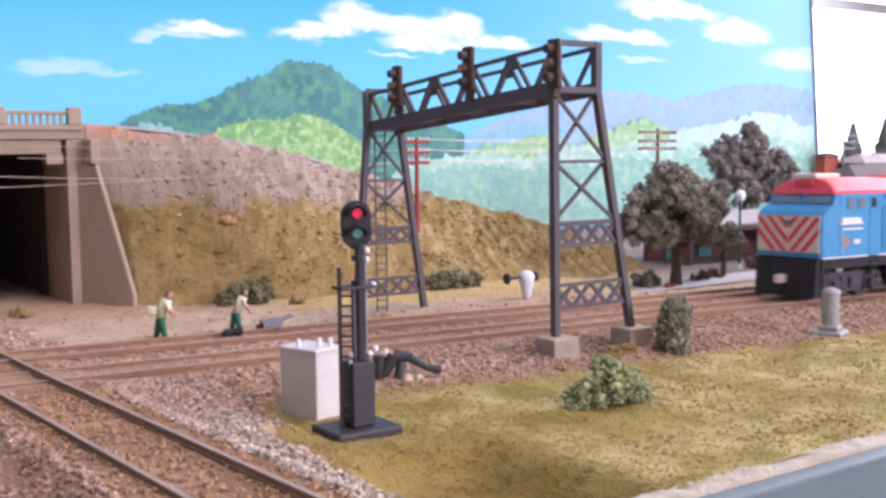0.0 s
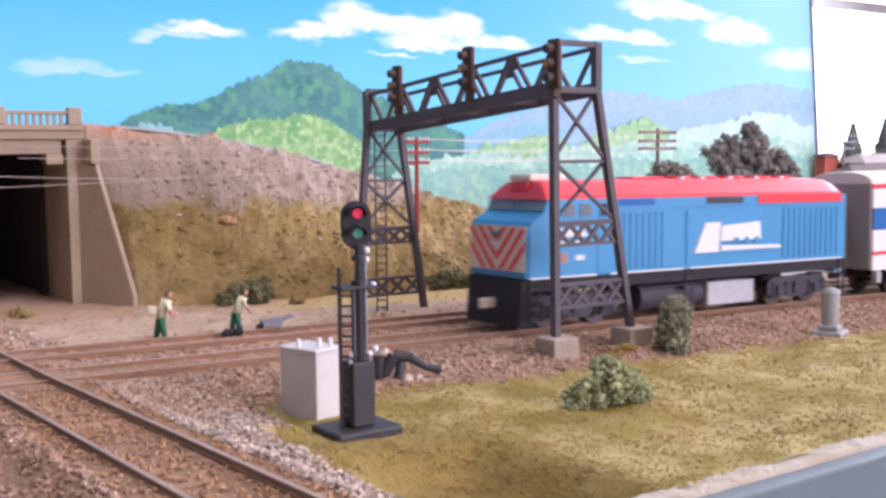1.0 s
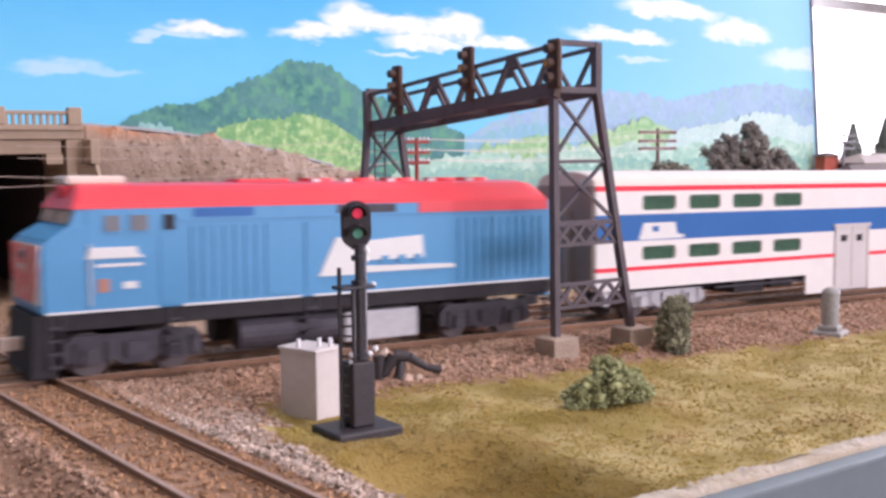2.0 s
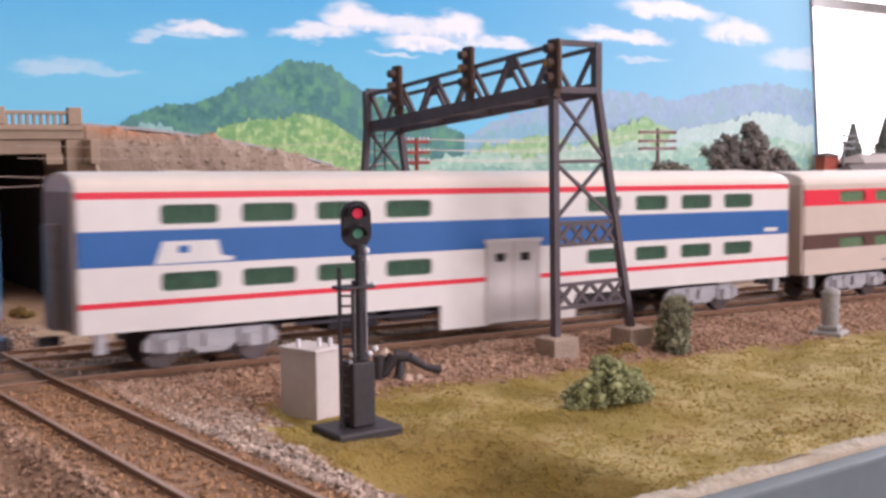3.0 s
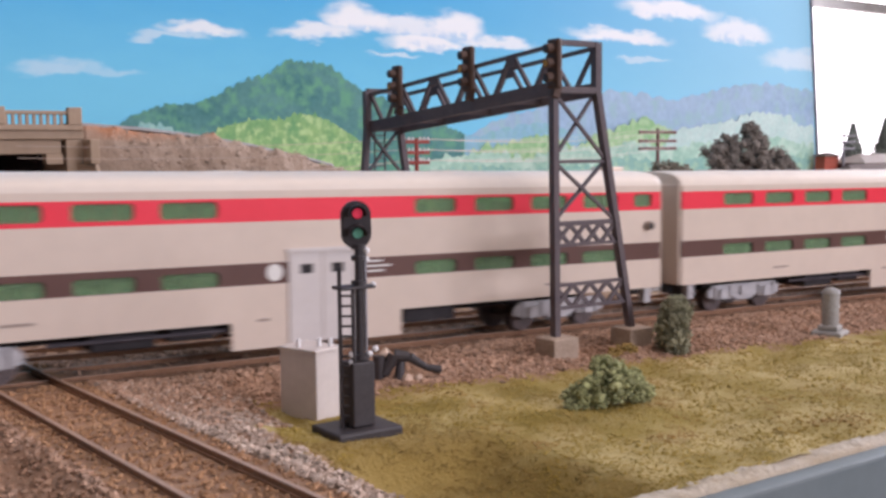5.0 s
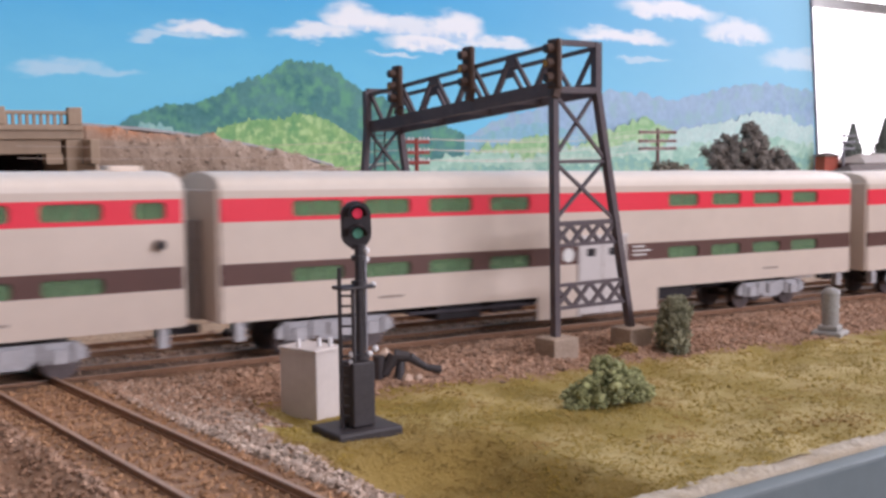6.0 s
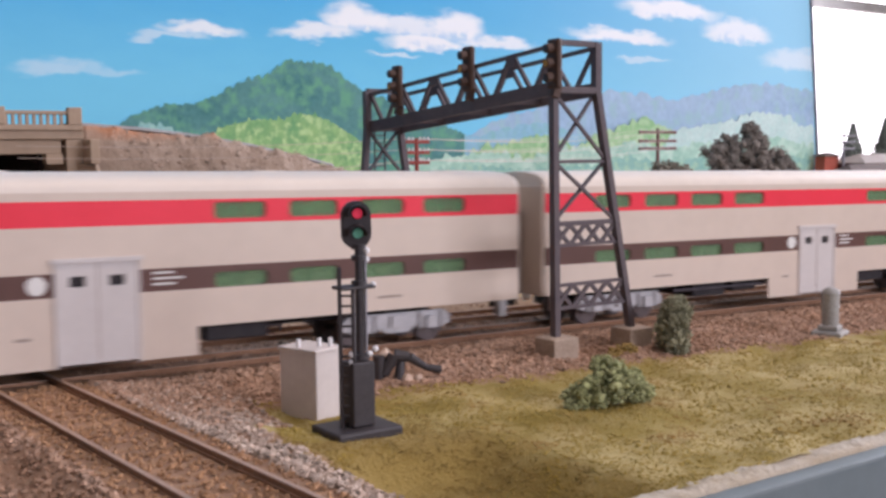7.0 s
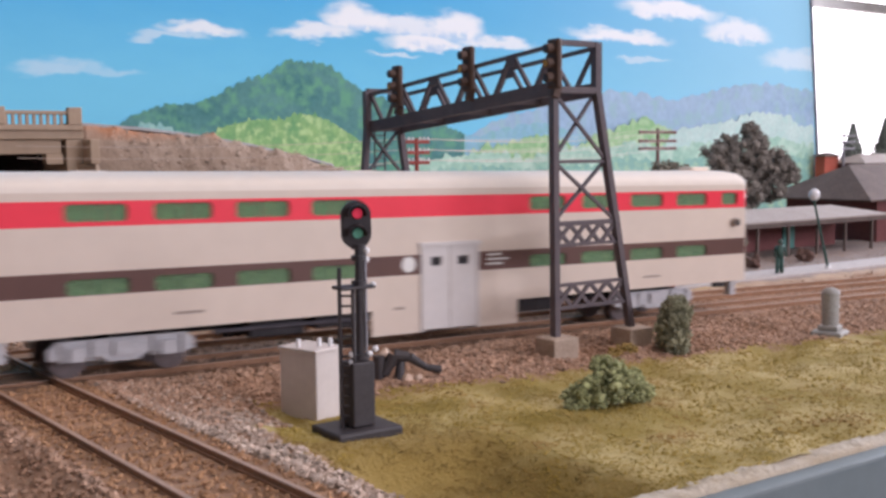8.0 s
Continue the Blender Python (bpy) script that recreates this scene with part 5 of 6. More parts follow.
loco = locomotive()
c1 = passenger_car("white bi-level passenger car with blue band and red stripes", "blue")
c2 = passenger_car("cream bi-level cab car with red and brown window bands", "red", True)
c3 = passenger_car("cream bi-level passenger car with red and brown window bands", "red")
c4 = passenger_car("cream bi-level cab car with red and brown window bands", "red", True)
CAR_RISE = [(0.0, 0.0), (0.003, 0.0046), (0.0088, 0.0108), (0.0099, 0.0125), (0.0207, 0.0234), (0.0272, 0.0298), (0.0392, 0.0421), (0.0457, 0.0490), (0.0478, 0.0513), (0.0535, 0.0571), (0.06, 0.0636)]
LOCO_RISE = [(0.0, 0.0), (0.003, 0.0036), (0.0158, 0.0188), (0.019, 0.0213), (0.034, 0.0374), (0.0397, 0.0436), (0.0437, 0.0468), (0.0506, 0.0539), (0.06, 0.0633)]
LOCO_RUN = [(-0.02, -0.02), (0.04, 0.04), (0.09, 0.0877), (0.1805, 0.1744), (0.2, 0.1939)]


def ride(th, rise, run=None):
    """Set a vehicle's body at its height over the rails, and its hood to its length; the wheels stay on the rails."""
    for p in th.children:
        if p.name.startswith("wheelset"):
            continue
        for ob in (p, *p.children):
            for v in ob.data.vertices:
                v.co.z = lerp(v.co.z, rise)
                if run:
                    v.co.x = lerp(v.co.x, run)


ride(loco, LOCO_RISE, LOCO_RUN)
for c in (c1, c2, c3, c4):
    ride(c, CAR_RISE)
CARS = [(loco, OFF["loco"], 0.026, 0.152)] + [(c, OFF[k], 0.040, 0.2445) for c, k in ((c1, "c1"), (c2, "c2"), (c3, "c3"), (c4, "c4"))]

# ---- loose material and plants ----
RNG = np.random.default_rng(7)


def crumbs(name, pts, size, material, parent=None, squash=0.75, label="", category=""):
    """Many small uneven lumps in one mesh: jittered octahedra at the points."""
    pts = np.asarray(pts, float)
    n = len(pts)
    base = np.array([(1, 0, 0), (-1, 0, 0), (0, 1, 0), (0, -1, 0), (0, 0, 1), (0, 0, -1)], float)
    v = base[None] * RNG.uniform(0.6, 1.15, (n, 6, 1)) + RNG.normal(0, 0.16, (n, 6, 3))
    q = RNG.normal(size=(n, 4))
    q /= np.linalg.norm(q, axis=1, keepdims=True)
    w, x, y, z = q.T
    R = np.stack([1 - 2 * (y * y + z * z), 2 * (x * y - z * w), 2 * (x * z + y * w), 2 * (x * y + z * w), 1 - 2 * (x * x + z * z), 2 * (y * z - x * w), 2 * (x * z - y * w), 2 * (y * z + x * w), 1 - 2 * (x * x + y * y)], 1).reshape(n, 3, 3)
    v = np.einsum("nij,nkj->nki", R, v)
    v[:, :, 2] *= squash
    v = v * (np.asarray(size, float).reshape(-1, 1, 1) * np.ones((n, 1, 1))) + pts[:, None]
    f = np.array([(0, 2, 4), (2, 1, 4), (1, 3, 4), (3, 0, 4), (2, 0, 5), (1, 2, 5), (3, 1, 5), (0, 3, 5)])
    faces = (f[None] + 6 * np.arange(n)[:, None, None]).reshape(-1, 3)
    me = bpy.data.meshes.new(name)
    me.from_pydata(v.reshape(-1, 3).tolist(), [], faces.tolist())
    me.materials.append(material)
    ob = new(name, me)
    if parent is not None:
        ob.parent = parent
    else:
        tagged(ob, label, category, kind="stuff")
    return ob


def on_ground(xy, fn, lift=0.0):
    return np.array([(a, b, fn(a, b) + lift) for a, b in xy])


def turf_edge(x):
    return -0.0485 - 0.12 * (x - 0.15) + 0.006 * noise.noise((x * 55, 3, 0)) + 0.003 * noise.noise((x * 200, 3, 0))


def clear_of_rails(x, y):
    """How far a point lies from the nearest rail of the two lines, and whether it lies within their ties."""
    o, o2 = y - line_y(x), y - second_y(x)
    return min(abs(abs(o) - 0.00825), abs(abs(o2) - 0.00825)), min(abs(o), abs(o2)) < 0.0150


def ballast_points(n):
    out = []
    for x, y, k, j in zip(RNG.uniform(-0.02, 0.62, n), RNG.uniform(-0.075, 0.058, n), RNG.random(n), RNG.normal(0.001, 0.0025, n)):
        gap, inside = clear_of_rails(x, y)
        if y > turf_edge(x) + j and gap > 0.0015 and abs(x - cross_x(y)) > 0.0155 and (not inside or k < 0.3) and y - second_y(x) < 0.0125 + j:
            out.append((x, y, inside))
    return np.array(out)


b1 = ballast_points(66000)
inside = b1[:, 2] > 0
z1 = on_ground(b1[:, :2], ground_z)
z1[:, 2] += np.where(inside, 0.0002, 0.0001)
crumbs("ballast", z1, RNG.uniform(0.0005, 0.0014, len(z1)) * np.where(inside, 0.55, 1.0), M_STONE, label="reddish brown ballast stones along the rails", category="ballast")
n = 21000
b2 = np.column_stack([RNG.uniform(0.02, 0.125, n), RNG.uniform(-0.15, 0.2, n)])
off = b2[:, 0] - np.array([cross_x(v) for v in b2[:, 1]])
k2 = (off < np.where(b2[:, 1] < -0.08, 0.0245, 0.03) + RNG.normal(0, 0.002, n)) & ((np.abs(off) > 0.0155) | (RNG.random(n) < 0.85)) & (np.abs(np.abs(off) - 0.00825) > 0.0015) & (np.array([not clear_of_rails(a, b)[1] for a, b in b2]))
b2, off = b2[k2], off[k2]
z2 = on_ground(b2, ground_z, 0.0002)
pale = (off > 0.0145) & (RNG.random(len(off)) < np.clip((-0.045 - b2[:, 1]) / 0.03, 0.22, 1))
bed = np.abs(off) < 0.0145
z2[bed, 2] += 0.0003
crumbs("ballast", z2[bed], RNG.uniform(0.0003, 0.0008, bed.sum()), M_RUST_STONE, label="fine orange-brown ballast between the ties", category="ballast")
rest = ~pale & ~bed
crumbs("ballast", z2[rest], RNG.uniform(0.0005, 0.0012, rest.sum()), M_STONE, label="brown ballast stones round the crossing track", category="ballast")
extra = np.column_stack([RNG.uniform(0.075, 0.112, 4000), RNG.uniform(-0.145, -0.014, 4000)])
shade = RNG.random(4000) < np.clip((-0.045 - extra[:, 1]) / 0.03, 0.22, 1)
brown = on_ground(extra[(~shade) & (extra[:, 0] > 0.0628 - 0.0543 * extra[:, 1] + 0.015)], ground_z, 0.0003)
crumbs("ballast", brown, RNG.uniform(0.0005, 0.0013, len(brown)), M_STONE, label="brown ballast stones beside the relay box", category="ballast")
extra = extra[shade]
extra = extra[(extra[:, 0] < 0.0985 + RNG.normal(0, 0.0015, len(extra))) | (extra[:, 1] > -0.07)]
extra = on_ground(extra[extra[:, 0] > np.array([cross_x(v) + 0.015 for v in extra[:, 1]])], ground_z, 0.0003)
zp = np.vstack([z2[pale], extra])
crumbs("ballast", zp, RNG.uniform(0.0005, 0.0013, len(zp)), M_PALE_STONE, label="pale ballast stones beside the crossing track", category="ballast")


n = 95000
g = np.column_stack([0.093 + 0.75 * RNG.random(n) ** 1.4, RNG.uniform(-0.154, -0.04, n)])
lim = np.array([turf_edge(a) for a in g[:, 0]])
left = 0.0985 + 0.006 * np.array([noise.noise((b * 70, 8, 0)) for b in g[:, 1]]) + 0.014 * np.clip((g[:, 1] + 0.09) / 0.035, 0, 1)
g = g[(g[:, 1] < lim) & (g[:, 0] > left)]
dens = np.array([noise.noise((a * 90, b * 90, 6)) for a, b in g])
g = g[dens + RNG.normal(0, 0.25, len(g)) > -0.25]
gz = on_ground(g, ground_z, 0.0002)
# crumbs in the front-left patch get the browner turf colour
brown_patch = np.array([a < 0.151 + 0.012 * noise.noise((a * 50, b * 50, 4)) - 0.5 * max(0.0, b + 0.095) and b < -0.08 + 0.02 * noise.noise((a * 70, b * 70, 2)) for a, b in g])
for part_of, stuff, label in ((~brown_patch, M_CRUMB, "dry olive-yellow ground foam turf"), (brown_patch, M_BROWNCRUMB, "browner foam turf in the hollow")):
    crumbs("turf", gz[part_of], RNG.uniform(0.0002, 0.0005, part_of.sum()), stuff, squash=0.42, label=label, category="grass")
k = 1200
dry = g[~brown_patch]
tuft = dry[RNG.integers(0, len(dry), k * 4)]
tuft = tuft[np.array([noise.noise((a * 60, b * 60, 9)) for a, b in tuft]) > 0.12][:k]
crumbs("turf_tuft", on_ground(tuft, ground_z, 0.0003), RNG.uniform(0.0004, 0.0009, len(tuft)), M_CRUMB, squash=0.5, label="coarser olive foam tufts in the turf", category="grass")
n = 26000
h = np.column_stack([RNG.uniform(0.14, 0.46, n), RNG.uniform(0.11, 0.166, n)])
hz = np.array([hill_z(a, b) for a, b in h])
kk = (hz > -0.004) & (RNG.random(n) < np.where(hz > 0.038, 0.3, 0.6))
crumbs("embankment_turf", np.column_stack([h, hz])[kk & (hz < 0.04)], RNG.uniform(0.0003, 0.0008, (kk & (hz < 0.04)).sum()), M_CLOD, label="ochre turf crumbs on the embankment", category="grass")
up = kk & (hz >= 0.04)
crumbs("embankment_gravel", np.column_stack([h, hz])[up], RNG.uniform(0.0003, 0.0009, up.sum()), M_PALE_STONE, label="pinkish gravel on the embankment's upper slope", category="gravel")
lump = np.column_stack([RNG.uniform(0.145, 0.44, 900), RNG.uniform(0.114, 0.163, 900)])
lz_ = np.array([hill_z(a, b) for a, b in lump])
ok = lz_ > 0.0
crumbs("embankment_lump", np.column_stack([lump, lz_])[ok], RNG.uniform(0.0009, 0.0022, ok.sum()), M_BANK, squash=0.6, label="rough earth lumps and ledges on the embankment", category="earth")


def slope_stone(name, label, x, y, r, material):
    bm = bmesh.new()
    bmesh.ops.create_icosphere(bm, subdivisions=2, radius=r, matrix=Matrix.Translation((x, y, hill_z(x, y) + r * 0.25)) @ Matrix.Diagonal((1.25, 0.9, 0.8, 1)))
    for v in bm.verts:
        v.co += Vector(noise.noise_vector(v.co * 500)) * r * 0.45
    tagged(part(name, bm, material), label, "stone", "stones on the embankment")


for x, y, r in ((0.1835, 0.142, 0.0026), (0.1865, 0.141, 0.0018)):
    slope_stone("clod", "rusty earth clod on the embankment", x, y, r, M_RUST_STONE)
for x, y, r in ((0.164, 0.147, 0.0011), (0.226, 0.134, 0.0014), (0.222, 0.138, 0.0008), (0.176, 0.15, 0.0009), (0.305, 0.139, 0.0011), (0.352, 0.137, 0.001)):
    slope_stone("pebble", "pale pebble lying on the embankment", x, y, r, M_PALE_STONE)
n = 2500
d = np.column_stack([RNG.uniform(0.0, 0.7, n), RNG.uniform(0.055, 0.13, n)])
crumbs("dirt_grit", on_ground(d, ground_z, 0.0001), RNG.uniform(0.0002, 0.0006, n), M_STONE, label="small grit scattered on the sandy ground", category="gravel")


def foliage(name, blobs, material, parent, sub=34, per=44, subr=0.27, leaf=0.0008):
    """Clumped foliage: lumps on lumps, each covered with small leaf crumbs, over a dark uneven core."""
    core = bmesh.new()
    pts = []
    for cx, cy, cz, r in blobs:
        for _ in range(sub):
            d = RNG.normal(size=3)
            d /= np.linalg.norm(d)
            c = np.array((cx, cy, cz)) + d * r * RNG.uniform(0.55, 0.9)
            rr = r * subr * RNG.uniform(0.7, 1.3)
            bmesh.ops.create_icosphere(core, subdivisions=1, radius=rr * 0.72, matrix=Matrix.Translation(c))
            e = RNG.normal(size=(per, 3))
            e /= np.linalg.norm(e, axis=1, keepdims=True)
            pts.append(c + e * rr * RNG.uniform(0.8, 1.12, (per, 1)))
    for v in core.verts:
        v.co += Vector(noise.noise_vector(v.co * 700)) * 0.0008
    cr = part(name, core, material, parent)
    pts = np.vstack(pts)
    lv = crumbs("leaves", pts, RNG.uniform(leaf * 0.6, leaf * 1.4, len(pts)), material, cr)
    lv["kind"] = "stuff"
    return cr


def tree(label, x, y, z0, blobs, trunk_r, fork, limbs, material):
    tr = thing("tree", label, "tree")
    bm = bmesh.new()
    a, b = Vector((x, y, z0)), Vector(fork)
    mid = (a + b) / 2 + Vector((0.0006, 0, 0))
    rod(bm, a, mid, trunk_r * 1.35, 10, trunk_r)
    rod(bm, mid, b + Vector((0, 0, 0.001)), trunk_r, 10, trunk_r * 0.85)
    part("trunk", bm, M_BARK, tr)
    for p in limbs:
        part("limb", rod(bmesh.new(), b, p, trunk_r * 0.6, 8, trunk_r * 0.25), M_BARK, tr)
    foliage("crown", blobs, material, tr)
    return tr


tree("grey-green model tree with a clumped broad crown", 0.391, 0.0674, -0.0095,
     [(0.372, 0.068, 0.030, 0.0135), (0.364, 0.070, 0.022, 0.011), (0.384, 0.067, 0.042, 0.0115), (0.392, 0.068, 0.046, 0.0095), (0.400, 0.066, 0.038, 0.011), (0.390, 0.062, 0.028, 0.012), (0.405, 0.064, 0.024, 0.010),
      (0.417, 0.070, 0.035, 0.0085), (0.425, 0.071, 0.0385, 0.0065), (0.422, 0.070, 0.029, 0.007), (0.377, 0.064, 0.018, 0.008), (0.409, 0.064, 0.016, 0.006), (0.382, 0.075, 0.037, 0.011)],
     0.0026, (0.3905, 0.0674, 0.0115), [(0.376, 0.068, 0.028), (0.398, 0.066, 0.032), (0.408, 0.066, 0.022), (0.385, 0.068, 0.034), (0.418, 0.07, 0.032)], M_LEAF)
tree("dark model tree with an uneven pointed crown", 0.606, 0.2, -0.0095,
     [(0.590, 0.2, 0.045, 0.017), (0.575, 0.2, 0.052, 0.013), (0.606, 0.2, 0.056, 0.015), (0.585, 0.2, 0.062, 0.009), (0.612, 0.2, 0.068, 0.0075), (0.607, 0.2, 0.074, 0.006), (0.618, 0.2, 0.063, 0.008), (0.625, 0.2, 0.048, 0.016), (0.642, 0.2, 0.045, 0.012), (0.652, 0.2, 0.04, 0.009), (0.6, 0.2, 0.03, 0.016), (0.632, 0.2, 0.032, 0.012)],
     0.003, (0.605, 0.2, 0.022), [(0.59, 0.2, 0.04), (0.62, 0.2, 0.045), (0.606, 0.2, 0.055), (0.64, 0.2, 0.042)], M_DARKLEAF)
tree("small grey-green model tree near the station", 0.438, 0.078, -0.0095, [(0.440, 0.078, 0.012, 0.006), (0.434, 0.078, 0.016, 0.005), (0.446, 0.08, 0.016, 0.0055), (0.452, 0.08, 0.01, 0.005)], 0.0014, (0.439, 0.078, 0.008), [(0.434, 0.078, 0.014), (0.445, 0.079, 0.013)], M_LEAF)


def bush(label, blobs, material, sub=14, per=30, leaf=0.0006):
    b = thing("bush", label, "bush")
    foliage("foliage", blobs, material, b, sub + 8, per, 0.36, leaf)
    return b


bush("rounded grey-green bush on the dry turf", [(0.1905, -0.0955, -0.0028, 0.0056), (0.1915, -0.0945, 0.0012, 0.0044), (0.1850, -0.0935, -0.0042, 0.0042), (0.1960, -0.0975, -0.0035, 0.0046), (0.2, -0.0985, -0.0055, 0.0032), (0.1815, -0.0925, -0.0058, 0.0028)], M_BUSH)
bush("upright clipped grey-green bush", [(0.2590, -0.0555, -0.0055, 0.0050), (0.2580, -0.0550, -0.001, 0.0058), (0.2592, -0.0550, 0.0035, 0.0057), (0.2595, -0.0545, 0.0068, 0.0042)], M_GREYBUSH, 22, 40)
bush("low straw-yellow tuft beside the ballast", [(0.239, -0.0505, -0.0062, 0.0028), (0.243, -0.0505, -0.0066, 0.0026), (0.2355, -0.0515, -0.0066, 0.0022)], M_STRAW, 10, 20, 0.0005)
bush("dark green bush at the embankment's foot", [(0.178, 0.1185, -0.0005, 0.005), (0.184, 0.1175, 0.0005, 0.0058), (0.19, 0.118, 0.001, 0.005), (0.171, 0.119, -0.0015, 0.003)], M_FOOTBUSH, 12, 26, 0.0008)
bush("dark green bush at the embankment's foot", [(0.274, 0.108, -0.001, 0.005), (0.281, 0.108, -0.001, 0.0055), (0.289, 0.108, -0.0015, 0.005), (0.296, 0.109, -0.002, 0.004)], M_FOOTBUSH, 12, 26, 0.0008)
bush("low dark bush under the tree", [(0.372, 0.072, -0.005, 0.0055), (0.38, 0.074, -0.0055, 0.005)], M_LEAF, 12, 22, 0.0008)
bush("tiny red flowering bush", [(0.3795, 0.062, -0.0072, 0.0017), (0.383, 0.062, -0.0075, 0.0014)], M_REDBLOCK, 8, 16, 0.0004)
bush("brownish low planting beside the platform", [(0.42, 0.074, -0.0065, 0.004), (0.43, 0.076, -0.0065, 0.004), (0.412, 0.073, -0.007, 0.003)], M_DRYBUSH, 10, 20, 0.0006)
bush("brown dry bush beside the station canopy", [(0.49, 0.1, -0.0055, 0.0045), (0.545, 0.105, -0.006, 0.005)], M_DRYBUSH, 10, 20, 0.0007)
bush("small dry weed on the sandy ground", [(0.094, 0.140, -0.003, 0.003), (0.098, 0.139, -0.0035, 0.002)], M_CLOD, 8, 16, 0.0006)
bush("small dry weed on the sandy ground", [(0.199, 0.1075, -0.0035, 0.0018), (0.2025, 0.107, -0.0037, 0.0016)], M_CLOD, 8, 16, 0.0005)

# ---- telegraph poles and wires ----


def telegraph_pole(label, x, y, z0, z1, arms, half, material, r=0.0009):
    tp = thing("telegraph_pole", label, "telegraph pole")
    part("pole", rod(bmesh.new(), (x, y, z0), (x, y, z1), r * 1.15, 10, r * 0.8), material, tp)
    for z in arms:
        a = part("crossarm", bx(x - half, y - 0.0006, z - r * 0.7, x + half, y + 0.0006, z + r * 0.7, 0.0001), material, tp)
        for u in (-0.92, -0.6, -0.28, 0.28, 0.6, 0.92):
            part("insulator", rod(bmesh.new(), (x + u * half, y, z + 0.0005), (x + u * half, y, z + 0.0024), 0.0006, 8, 0.0004), M_WHITE, a)
    return tp


telegraph_pole("red-brown telegraph pole with three crossarms", 0.2842, 0.14, 0.02, 0.0668, (0.0650, 0.0597, 0.0547), 0.0075, M_POLERED, 0.0012)
telegraph_pole("brown telegraph pole with three crossarms", 0.6185, 0.3, -0.0095, 0.0775, (0.0745, 0.0675, 0.0615), 0.021, M_POLEBROWN, 0.0016)
telegraph_pole("grey distant telegraph pole with crossarms", 0.993, 0.39, -0.0095, 0.078, (0.074, 0.067, 0.06), 0.02, M_GREYMET, 0.0014)


def wire(a, b, sag, r=0.00014):
    w = bmesh.new()
    a, b = Vector(a), Vector(b)
    side = (b - a).cross(Vector((0, 0, 1))).normalized()
    last = None
    for i in range(13):
        u = i / 12
        p = a.lerp(b, u) - Vector((0, 0, sag * 4 * u * (1 - u)))
        ring = [w.verts.new(p + r * (side * math.cos(k * math.tau / 5) + Vector((0, 0, math.sin(k * math.tau / 5))))) for k in range(5)]
        if last:
            for k in range(5):
                w.faces.new((last[k], ring[k], ring[(k + 1) % 5], last[(k + 1) % 5]))
        last = ring
    tagged(part("telegraph_wire", w, M_WIRE), "thin pale wire strung between telegraph poles", "wire", "telegraph wires")


for z, zb in ((0.0665, 0.076), (0.0612, 0.069), (0.056, 0.063)):
    for u in (-0.9, 0.3, 0.9):
        wire((0.2842 + u * 0.0075, 0.14, z), (0.6185 + u * 0.019, 0.3, zb), 0.004 + 0.001 * u)
wire((0.277, 0.14, 0.0665), (0.10, 0.158, 0.0640), 0.002)
wire((0.277, 0.14, 0.0612), (0.10, 0.156, 0.0590), 0.002)
wire((0.277, 0.14, 0.0560), (0.088, 0.14, 0.0520), 0.004)
wire((0.277, 0.14, 0.0550), (0.088, 0.14, 0.0475), 0.001)

# ---- station ----
st_ = thing("station_canopy", "platform canopy with a grey hip roof and dark posts", "canopy")


def hip_roof(x0, x1, y0, y1, z0, rx0, rx1, ry, z1, t=0.0012):
    bm = bmesh.new()
    lo_ = [bm.verts.new(p) for p in ((x0, y0, z0), (x1, y0, z0), (x1, y1, z0), (x0, y1, z0))]
    ed = [bm.verts.new(p) for p in ((x0, y0, z0 + t), (x1, y0, z0 + t), (x1, y1, z0 + t), (x0, y1, z0 + t))]
    a, b = bm.verts.new((rx0, ry, z1)), bm.verts.new((rx1, ry, z1))
    bm.faces.new(list(reversed(lo_)))
    for i in range(4):
        j = (i + 1) % 4
        bm.faces.new((lo_[i], lo_[j], ed[j], ed[i]))
    bm.faces.new((ed[0], ed[1], b, a))
    bm.faces.new((ed[1], ed[2], b))
    bm.faces.new((ed[2], ed[3], a, b))
    bm.faces.new((ed[3], ed[0], a))
    return bm


part("roof", hip_roof(0.46, 0.665, 0.125, 0.175, 0.0138, 0.49, 0.632, 0.15, 0.0212), M_CANOPY, st_)
part("fascia", bx(0.462, 0.1262, 0.0108, 0.67, 0.128, 0.0138), M_ROOF, st_)
for x in (0.47, 0.5, 0.53, 0.56, 0.59, 0.62, 0.65):
    part("post", bx(x - 0.0008, 0.1285, -0.0092, x + 0.0008, 0.1302, 0.0138), M_ROOF, st_)
part("back_wall", bx(0.47, 0.165, -0.0095, 0.66, 0.168, 0.0138), M_BRICKRED, st_)
for x in (0.485, 0.515, 0.6):
    part("panel", bx(x, 0.1635, -0.0088, x + 0.012, 0.1648, 0.010), M_TEAL, st_, "teal door panel")
dp = thing("station_building", "dark red station building with a brown hip roof", "building")
part("wall", bx(0.70, 0.158, -0.0095, 0.93, 0.238, 0.0215), M_BRICKRED, dp)
part("roof", hip_roof(0.68, 0.95, 0.15, 0.246, 0.0215, 0.722, 0.92, 0.198, 0.0475), M_ROOF, dp)
for x in (0.72, 0.75, 0.78):
    part("window", bx(x, 0.157, 0.004, x + 0.012, 0.1585, 0.018), M_UNDER, dp)
tagged(part("platform", bx(0.352, 0.0575, -0.013, 1.4, 0.082, -0.0074, 0.0005), M_PAVE), "pale paved station platform beside the tracks", "platform", kind="structure")
hs = thing("distant_house", "small red house beyond the backdrop's edge", "house")
part("wall", bx(0.972, 0.398, -0.0095, 0.996, 0.41, 0.052), M_REDBLOCK, hs)
